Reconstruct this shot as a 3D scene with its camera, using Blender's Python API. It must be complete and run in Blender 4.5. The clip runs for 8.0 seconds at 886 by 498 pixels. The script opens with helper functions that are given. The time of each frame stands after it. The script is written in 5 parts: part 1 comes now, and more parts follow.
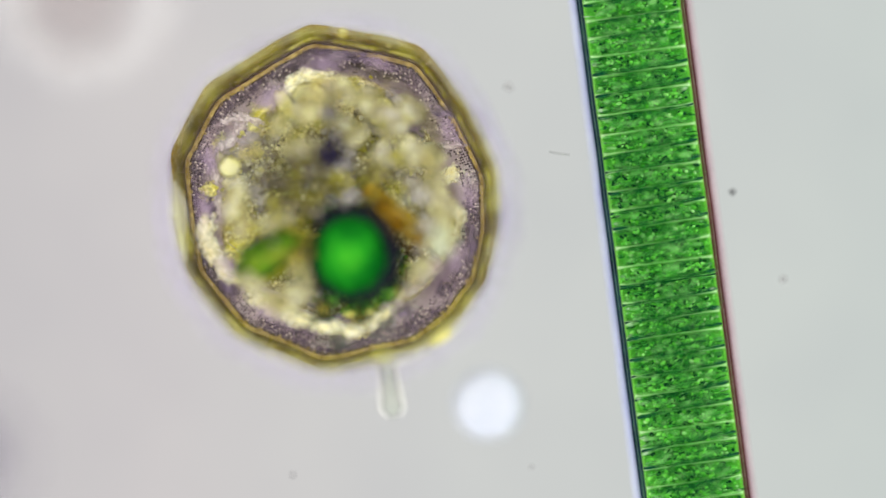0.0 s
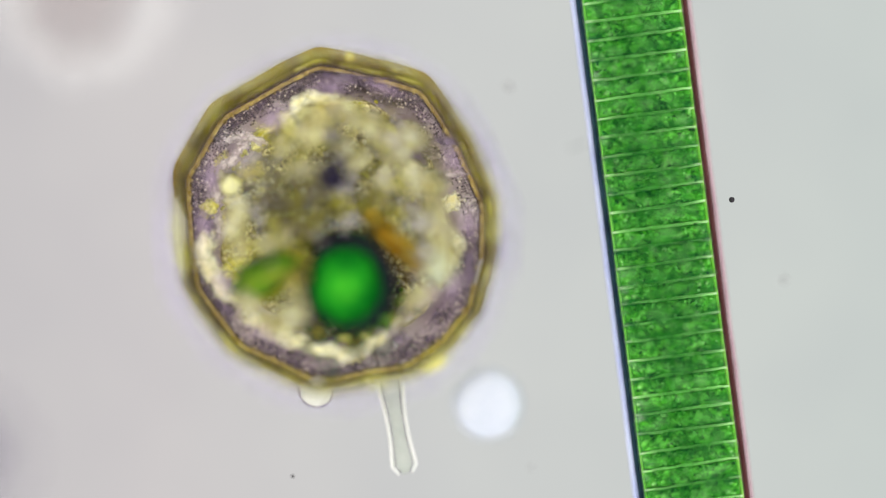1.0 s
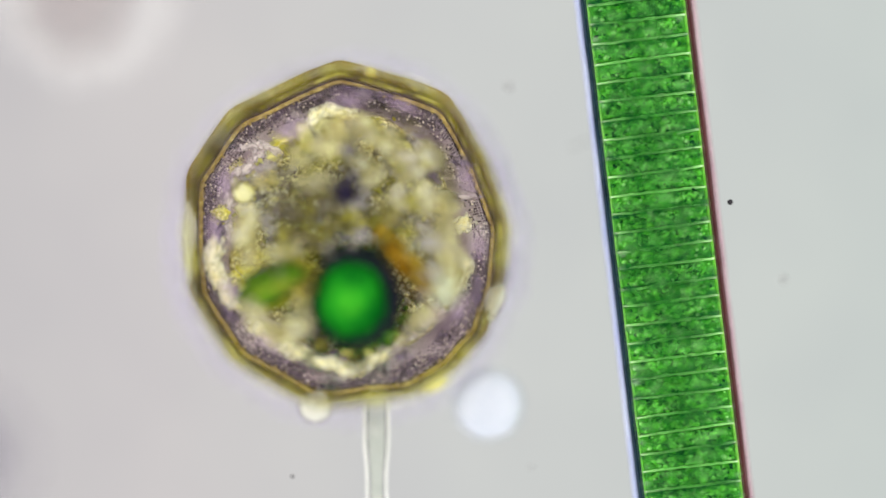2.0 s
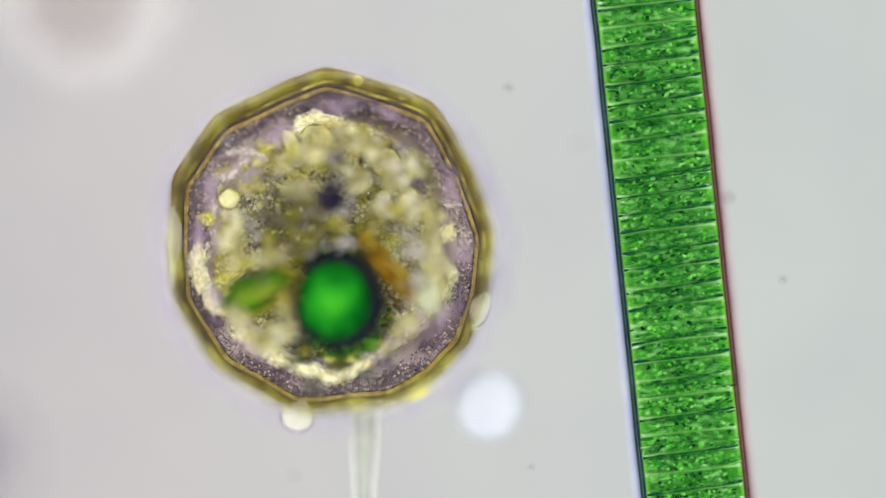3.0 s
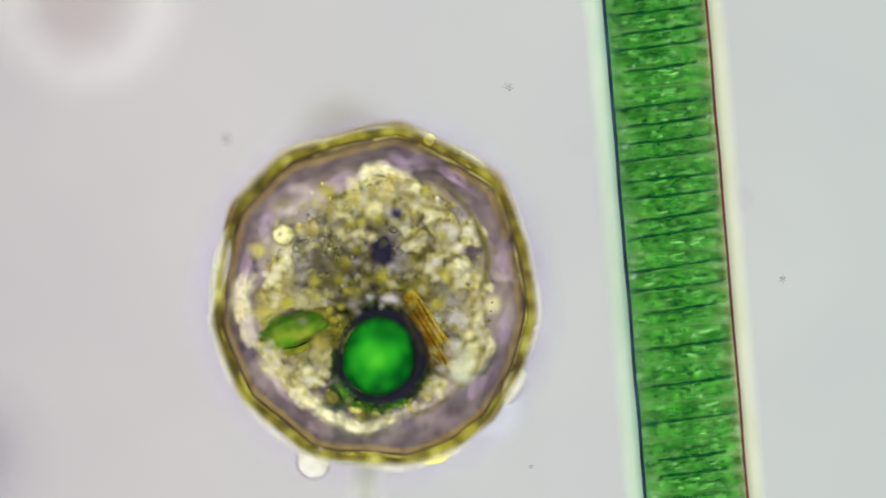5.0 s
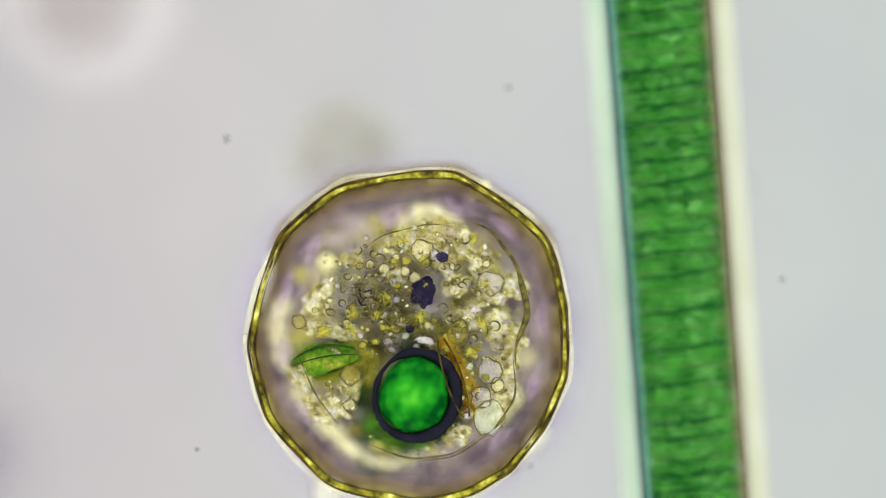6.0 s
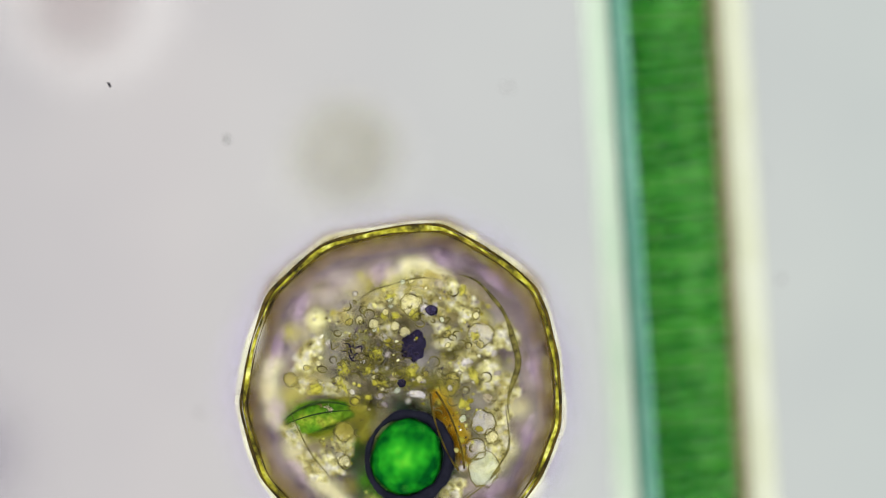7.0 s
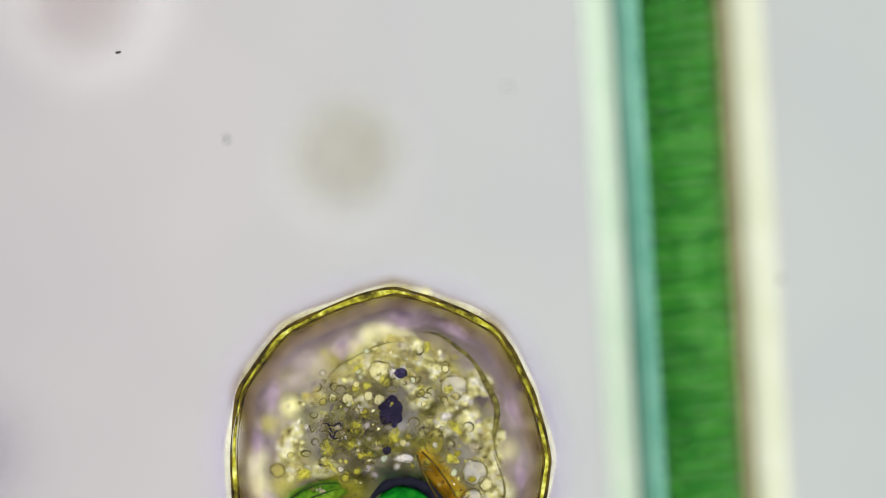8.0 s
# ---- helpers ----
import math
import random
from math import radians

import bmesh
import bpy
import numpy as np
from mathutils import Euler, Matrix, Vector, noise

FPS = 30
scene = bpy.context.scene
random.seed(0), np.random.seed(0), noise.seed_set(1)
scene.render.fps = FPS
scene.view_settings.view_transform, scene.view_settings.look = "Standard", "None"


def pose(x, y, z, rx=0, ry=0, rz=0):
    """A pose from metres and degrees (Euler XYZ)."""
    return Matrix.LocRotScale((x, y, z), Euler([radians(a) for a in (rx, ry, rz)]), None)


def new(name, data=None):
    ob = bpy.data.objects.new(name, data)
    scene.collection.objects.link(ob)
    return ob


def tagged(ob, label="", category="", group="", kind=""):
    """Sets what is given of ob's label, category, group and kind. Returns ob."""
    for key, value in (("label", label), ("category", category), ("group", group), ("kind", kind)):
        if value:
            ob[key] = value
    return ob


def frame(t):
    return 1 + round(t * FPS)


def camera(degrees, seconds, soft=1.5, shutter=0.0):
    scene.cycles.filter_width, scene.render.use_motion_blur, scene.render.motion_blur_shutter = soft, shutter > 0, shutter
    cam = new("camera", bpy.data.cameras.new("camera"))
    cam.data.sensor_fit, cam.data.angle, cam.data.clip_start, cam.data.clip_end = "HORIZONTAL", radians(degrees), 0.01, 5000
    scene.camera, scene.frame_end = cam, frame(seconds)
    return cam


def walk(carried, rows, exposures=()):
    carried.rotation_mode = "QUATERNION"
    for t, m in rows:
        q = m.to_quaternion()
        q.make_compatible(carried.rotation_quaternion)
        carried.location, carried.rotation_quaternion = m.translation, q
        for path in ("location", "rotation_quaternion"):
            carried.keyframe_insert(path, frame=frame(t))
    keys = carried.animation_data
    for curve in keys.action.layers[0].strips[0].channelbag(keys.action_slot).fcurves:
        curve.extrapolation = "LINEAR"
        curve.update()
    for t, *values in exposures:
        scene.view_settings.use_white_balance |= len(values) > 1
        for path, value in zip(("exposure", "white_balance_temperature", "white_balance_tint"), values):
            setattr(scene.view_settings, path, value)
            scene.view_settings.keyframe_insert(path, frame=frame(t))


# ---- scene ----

# One metre here stands for a tenth of a millimetre on the slide.
U = 0.002            # world size of one drawing unit
GROUND = -0.42       # the lit slide
REACH = 44.9         # distance from the lens to its plane of focus

# ---- camera: a microscope objective that only racks its focus up and down ----
cam = camera(4.0, 8.0, soft=1.1)
cam.data.dof.use_dof = True
cam.data.dof.focus_distance = REACH
cam.data.dof.aperture_fstop = 0.033
scene.cycles.transparent_max_bounces = 24
FOCUS = [(0.0, -0.175), (0.3, -0.195), (0.6, -0.215), (1.0, -0.225), (1.7, -0.22), (2.8, -0.175), (3.5, -0.14), (4.0, -0.125),
         (4.5, -0.11), (5.8, -0.05), (6.1, -0.02), (6.5, 0.05), (7.0, 0.072), (8.0, 0.076)]
walk(cam, [(t, pose(0, 0, z + REACH)) for t, z in FOCUS])


def at(x, y, z=0.0):
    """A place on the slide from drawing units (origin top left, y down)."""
    return Vector(((x - 784) * U, (441 - y) * U, z))


# ---- light: the lamp field below the slide and an added even white fill from above ----
world = bpy.data.worlds.new("fill_light")
scene.world = world
world.use_nodes = True
world.node_tree.nodes["Background"].inputs[0].default_value = (1.0, 0.99, 0.97, 1)
world.node_tree.nodes["Background"].inputs[1].default_value = 1.65


# ---- materials ----
def nodes_of(name):
    m = bpy.data.materials.new(name)
    m.use_nodes = True
    nt = m.node_tree
    nt.nodes.clear()
    return m, nt, nt.nodes.new("ShaderNodeOutputMaterial")


def ramp_node(nt, fac, stops):
    r = nt.nodes.new("ShaderNodeValToRGB")
    e = r.color_ramp.elements
    while len(e) < len(stops):
        e.new(0.5)
    for el, (p, c) in zip(e, stops):
        el.position, el.color = p, (*c, 1)
    nt.links.new(fac, r.inputs[0])
    return r.outputs[0]


def noise_node(nt, scale, detail=3.0, rough=0.55, kind="noise", distort=0.0):
    co = nt.nodes.new("ShaderNodeTexCoord")
    if kind == "noise":
        n = nt.nodes.new("ShaderNodeTexNoise")
        n.inputs["Detail"].default_value, n.inputs["Roughness"].default_value = detail, rough
        n.inputs["Distortion"].default_value = distort
        out = n.outputs["Fac"]
    else:
        n = nt.nodes.new("ShaderNodeTexVoronoi")
        out = n.outputs["Distance"]
    n.inputs["Scale"].default_value = scale
    nt.links.new(co.outputs["Object"], n.inputs["Vector"])
    return out


def mix_node(nt, fac, a, b, blend="MIX"):
    m = nt.nodes.new("ShaderNodeMix")
    m.data_type, m.blend_type = "RGBA", blend
    for sock, v in ((m.inputs[0], fac), (m.inputs[6], a), (m.inputs[7], b)):
        if isinstance(v, bpy.types.NodeSocket):
            nt.links.new(v, sock)
        elif isinstance(v, tuple):
            sock.default_value = (*v, 1)
        else:
            sock.default_value = v
    return m.outputs[2]


def tissue(name, stops, scale=30.0, body=0.5, tint=None, fine=None, bump=0.3, rough=0.45, source="noise", detail=3.0, body_range=None):
    """Living matter: part of the lamp light passes straight through, stained by tint, the rest is scattered by a mottled body.
    source: noise, random (each object its own colour) or island (each loose piece its own colour)."""
    m, nt, out = nodes_of(name)
    if source == "noise":
        fac = noise_node(nt, scale, detail)
    elif source == "random":
        fac = nt.nodes.new("ShaderNodeObjectInfo").outputs["Random"]
    else:
        fac = nt.nodes.new("ShaderNodeNewGeometry").outputs["Random Per Island"]
    col = ramp_node(nt, fac, stops)
    if fine:
        f = ramp_node(nt, noise_node(nt, fine, 2.0), [(0.3, (0.55, 0.55, 0.55)), (0.7, (1.25, 1.25, 1.25))])
        col = mix_node(nt, 1.0, col, f, "MULTIPLY")
    pr = nt.nodes.new("ShaderNodeBsdfPrincipled")
    nt.links.new(col, pr.inputs["Base Color"])
    pr.inputs["Roughness"].default_value = rough
    pr.inputs["Specular IOR Level"].default_value = 0.05
    if bump:
        b = nt.nodes.new("ShaderNodeBump")
        b.inputs["Strength"].default_value, b.inputs["Distance"].default_value = bump, 0.01
        nt.links.new(noise_node(nt, scale * 2.5, 2.0), b.inputs["Height"])
        nt.links.new(b.outputs[0], pr.inputs["Normal"])
    tr = nt.nodes.new("ShaderNodeBsdfTransparent")
    if tint is None:
        nt.links.new(mix_node(nt, 0.5, col, (1.0, 1.0, 1.0)), tr.inputs[0])
    else:
        if isinstance(tint, list):
            nt.links.new(ramp_node(nt, noise_node(nt, scale, detail), tint), tr.inputs[0])
        else:
            tr.inputs[0].default_value = (*tint, 1)
    mx = nt.nodes.new("ShaderNodeMixShader")
    mx.inputs[0].default_value = body
    if body_range:
        nt.links.new(ramp_node(nt, noise_node(nt, body_range[0], 3.0), [(0.35, (body_range[1],) * 3), (0.65, (body_range[2],) * 3)]), mx.inputs[0])
    nt.links.new(tr.outputs[0], mx.inputs[1])
    nt.links.new(pr.outputs[0], mx.inputs[2])
    nt.links.new(mx.outputs[0], out.inputs[0])
    return m


def lamp_field():
    m, nt, out = nodes_of("lamp_field")
    co = nt.nodes.new("ShaderNodeTexCoord")
    sep = nt.nodes.new("ShaderNodeSeparateXYZ")
    nt.links.new(co.outputs["Object"], sep.inputs[0])
    mp = nt.nodes.new("ShaderNodeMapRange")
    mp.inputs[1].default_value, mp.inputs[2].default_value = -1.8, 1.8
    nt.links.new(sep.outputs[0], mp.inputs[0])
    col = ramp_node(nt, mp.outputs[0], [(0.0, (0.56, 0.54, 0.55)), (0.22, (0.625, 0.597, 0.597)), (0.5, (0.612, 0.622, 0.612)), (1.0, (0.580, 0.628, 0.602))])
    soft = ramp_node(nt, noise_node(nt, 1.3, 2.0), [(0.3, (0.965, 0.965, 0.975)), (0.7, (1.03, 1.03, 1.02))])
    col = mix_node(nt, 1.0, col, soft, "MULTIPLY")
    em = nt.nodes.new("ShaderNodeEmission")
    nt.links.new(col, em.inputs[0])
    em.inputs[1].default_value = 1.0
    nt.links.new(em.outputs[0], out.inputs[0])
    return m


def foam():
    """Cytoplasm: cream, olive and lilac zones broken into small bubbles with darker walls."""
    m, nt, out = nodes_of("cytoplasm")
    zone = ramp_node(nt, noise_node(nt, 11.0, 4.0), [(0.33, (0.26, 0.22, 0.18)), (0.41, (0.52, 0.47, 0.38)), (0.48, (0.92, 0.86, 0.52)), (0.56, (0.80, 0.78, 0.62)), (0.63, (0.56, 0.55, 0.16)), (0.70, (1.0, 1.0, 0.74))])
    small = ramp_node(nt, noise_node(nt, 62.0, kind="voronoi"), [(0.0, (1.3, 1.3, 1.25)), (0.4, (1.0, 1.0, 0.95)), (0.60, (0.60, 0.56, 0.42)), (0.8, (0.26, 0.22, 0.16))])
    big = ramp_node(nt, noise_node(nt, 27.0, kind="voronoi"), [(0.0, (1.15, 1.15, 1.1)), (0.5, (1.0, 1.0, 0.98)), (0.7, (0.70, 0.66, 0.58))])
    col = mix_node(nt, 1.0, mix_node(nt, 1.0, zone, small, "MULTIPLY"), big, "MULTIPLY")
    pr = nt.nodes.new("ShaderNodeBsdfPrincipled")
    nt.links.new(col, pr.inputs["Base Color"])
    pr.inputs["Roughness"].default_value, pr.inputs["Specular IOR Level"].default_value = 0.4, 0.05
    b = nt.nodes.new("ShaderNodeBump")
    b.inputs["Strength"].default_value, b.inputs["Distance"].default_value = 0.25, 0.01
    nt.links.new(noise_node(nt, 80.0, 2.0), b.inputs["Height"])
    nt.links.new(b.outputs[0], pr.inputs["Normal"])
    nt.links.new(pr.outputs[0], out.inputs[0])
    return m


def pigment():
    """Granular green pigment of a cell, set off cell by cell."""
    m, nt, out = nodes_of("cell_pigment")
    co = nt.nodes.new("ShaderNodeTexCoord")
    rnd = nt.nodes.new("ShaderNodeObjectInfo")
    sh = nt.nodes.new("ShaderNodeVectorMath")
    sh.operation = "MULTIPLY_ADD"
    nt.links.new(rnd.outputs["Random"], sh.inputs[0])
    sh.inputs[1].default_value = (7.0, 5.0, 3.0)
    nt.links.new(co.outputs["Object"], sh.inputs[2])
    facs = []
    for scale, detail in ((72.0, 3.0), (20.0, 2.0)):
        n = nt.nodes.new("ShaderNodeTexNoise")
        n.inputs["Scale"].default_value, n.inputs["Detail"].default_value = scale, detail
        nt.links.new(sh.outputs[0], n.inputs["Vector"])
        facs.append(n.outputs["Fac"])
    fine = ramp_node(nt, facs[0], [(0.34, (0.0, 0.025, 0.03)), (0.42, (0.025, 0.11, 0.055)), (0.49, (0.075, 0.27, 0.085)), (0.56, (0.19, 0.47, 0.15)), (0.66, (0.55, 0.85, 0.46))])
    wide = ramp_node(nt, facs[1], [(0.3, (0.72, 0.80, 0.95)), (0.7, (1.3, 1.3, 1.2))])
    col = mix_node(nt, 1.0, fine, wide, "MULTIPLY")
    plain = ramp_node(nt, facs[0], [(0.35, (0.09, 0.38, 0.045)), (0.65, (0.22, 0.62, 0.09))])
    sep = nt.nodes.new("ShaderNodeSeparateXYZ")
    nt.links.new(co.outputs["Object"], sep.inputs[0])
    side = nt.nodes.new("ShaderNodeMath")
    side.operation = "ABSOLUTE"
    nt.links.new(sep.outputs[0], side.inputs[0])
    edge = nt.nodes.new("ShaderNodeMath")
    edge.operation = "MULTIPLY_ADD"
    nt.links.new(facs[1], edge.inputs[0])
    edge.inputs[1].default_value = 0.12
    nt.links.new(side.outputs[0], edge.inputs[2])
    col = mix_node(nt, ramp_node(nt, edge.outputs[0], [(0.14, (0, 0, 0)), (0.20, (0.75, 0.75, 0.75))]), col, plain)
    pr = nt.nodes.new("ShaderNodeBsdfPrincipled")
    nt.links.new(col, pr.inputs["Base Color"])
    pr.inputs["Roughness"].default_value, pr.inputs["Specular IOR Level"].default_value = 0.5, 0.0
    nt.links.new(pr.outputs[0], out.inputs[0])
    return m


def thinning(name, colour, tint, stops):
    """Matter whose density changes from its middle to its rim. stops: (radius, density)."""
    m, nt, out = nodes_of(name)
    co = nt.nodes.new("ShaderNodeTexCoord")
    ln = nt.nodes.new("ShaderNodeVectorMath")
    ln.operation = "LENGTH"
    nt.links.new(co.outputs["Object"], ln.inputs[0])
    wob = nt.nodes.new("ShaderNodeMath")
    wob.operation = "MULTIPLY_ADD"
    nt.links.new(noise_node(nt, 6.0, 3.0), wob.inputs[0])
    wob.inputs[1].default_value = 0.10
    nt.links.new(ln.outputs["Value"], wob.inputs[2])
    dens = ramp_node(nt, wob.outputs[0], [(r, (d, d, d)) for r, d in stops])
    pr = nt.nodes.new("ShaderNodeBsdfPrincipled")
    mot = ramp_node(nt, noise_node(nt, 18.0, 4.0), [(0.3, tuple(c * 0.8 for c in colour)), (0.7, colour)])
    nt.links.new(mot, pr.inputs["Base Color"])
    pr.inputs["Roughness"].default_value, pr.inputs["Specular IOR Level"].default_value = 0.7, 0.0
    tr = nt.nodes.new("ShaderNodeBsdfTransparent")
    tr.inputs[0].default_value = (*tint, 1)
    mx = nt.nodes.new("ShaderNodeMixShader")
    nt.links.new(dens, mx.inputs[0])
    nt.links.new(tr.outputs[0], mx.inputs[1])
    nt.links.new(pr.outputs[0], mx.inputs[2])
    nt.links.new(mx.outputs[0], out.inputs[0])
    return m


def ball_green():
    """Packed green pigment with round shading painted in: bright core, darker to the rim."""
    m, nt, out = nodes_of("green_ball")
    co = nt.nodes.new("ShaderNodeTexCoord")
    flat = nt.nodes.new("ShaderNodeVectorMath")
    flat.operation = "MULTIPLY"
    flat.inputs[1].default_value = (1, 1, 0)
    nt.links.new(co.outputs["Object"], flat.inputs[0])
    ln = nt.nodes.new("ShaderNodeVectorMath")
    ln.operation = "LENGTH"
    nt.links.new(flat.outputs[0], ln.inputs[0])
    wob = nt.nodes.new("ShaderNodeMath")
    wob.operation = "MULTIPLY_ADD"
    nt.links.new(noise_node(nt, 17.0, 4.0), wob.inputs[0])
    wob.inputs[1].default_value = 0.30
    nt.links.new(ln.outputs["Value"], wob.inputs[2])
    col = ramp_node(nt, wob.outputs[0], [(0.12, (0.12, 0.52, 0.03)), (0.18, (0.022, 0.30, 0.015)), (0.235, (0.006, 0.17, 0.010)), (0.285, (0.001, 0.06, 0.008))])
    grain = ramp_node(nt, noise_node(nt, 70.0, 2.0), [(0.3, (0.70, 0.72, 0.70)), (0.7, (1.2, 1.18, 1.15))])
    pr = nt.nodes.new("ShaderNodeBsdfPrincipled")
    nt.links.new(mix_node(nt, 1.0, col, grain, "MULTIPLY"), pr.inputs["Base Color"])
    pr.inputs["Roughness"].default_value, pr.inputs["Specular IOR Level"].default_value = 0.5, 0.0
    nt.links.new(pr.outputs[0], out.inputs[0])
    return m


def cloud_stuff(name, dark, light, dense=0.9):
    """Soft matter, thick in its middle and ragged at its rim, in a body one unit across."""
    m, nt, out = nodes_of(name)
    co = nt.nodes.new("ShaderNodeTexCoord")
    rnd = nt.nodes.new("ShaderNodeObjectInfo")
    sh = nt.nodes.new("ShaderNodeVectorMath")
    sh.operation = "MULTIPLY_ADD"
    nt.links.new(rnd.outputs["Random"], sh.inputs[0])
    sh.inputs[1].default_value = (23.0, 17.0, 11.0)
    nt.links.new(co.outputs["Object"], sh.inputs[2])

    def ragged(scale, detail):
        n = nt.nodes.new("ShaderNodeTexNoise")
        n.inputs["Scale"].default_value, n.inputs["Detail"].default_value = scale, detail
        nt.links.new(sh.outputs[0], n.inputs["Vector"])
        return n.outputs["Fac"]
    flat = nt.nodes.new("ShaderNodeVectorMath")
    flat.operation = "MULTIPLY"
    flat.inputs[1].default_value = (1, 1, 0)
    nt.links.new(co.outputs["Object"], flat.inputs[0])
    ln = nt.nodes.new("ShaderNodeVectorMath")
    ln.operation = "LENGTH"
    nt.links.new(flat.outputs[0], ln.inputs[0])
    wob = nt.nodes.new("ShaderNodeMath")
    wob.operation = "MULTIPLY_ADD"
    nt.links.new(ragged(2.4, 2.5), wob.inputs[0])
    wob.inputs[1].default_value = 1.4
    off = nt.nodes.new("ShaderNodeMath")
    off.operation = "SUBTRACT"
    nt.links.new(ln.outputs["Value"], off.inputs[0])
    off.inputs[1].default_value = 0.25
    nt.links.new(off.outputs[0], wob.inputs[2])
    dens = ramp_node(nt, wob.outputs[0], [(0.62, (dense,) * 3), (0.80, (dense * 0.65,) * 3), (1.0, (0.0,) * 3)])
    pr = nt.nodes.new("ShaderNodeBsdfPrincipled")
    nt.links.new(ramp_node(nt, ragged(3.5, 4.0), [(0.35, dark), (0.6, light)]), pr.inputs["Base Color"])
    pr.inputs["Roughness"].default_value, pr.inputs["Specular IOR Level"].default_value = 0.6, 0.0
    tr = nt.nodes.new("ShaderNodeBsdfTransparent")
    mx = nt.nodes.new("ShaderNodeMixShader")
    nt.links.new(dens, mx.inputs[0])
    nt.links.new(tr.outputs[0], mx.inputs[1])
    nt.links.new(pr.outputs[0], mx.inputs[2])
    nt.links.new(mx.outputs[0], out.inputs[0])
    return m


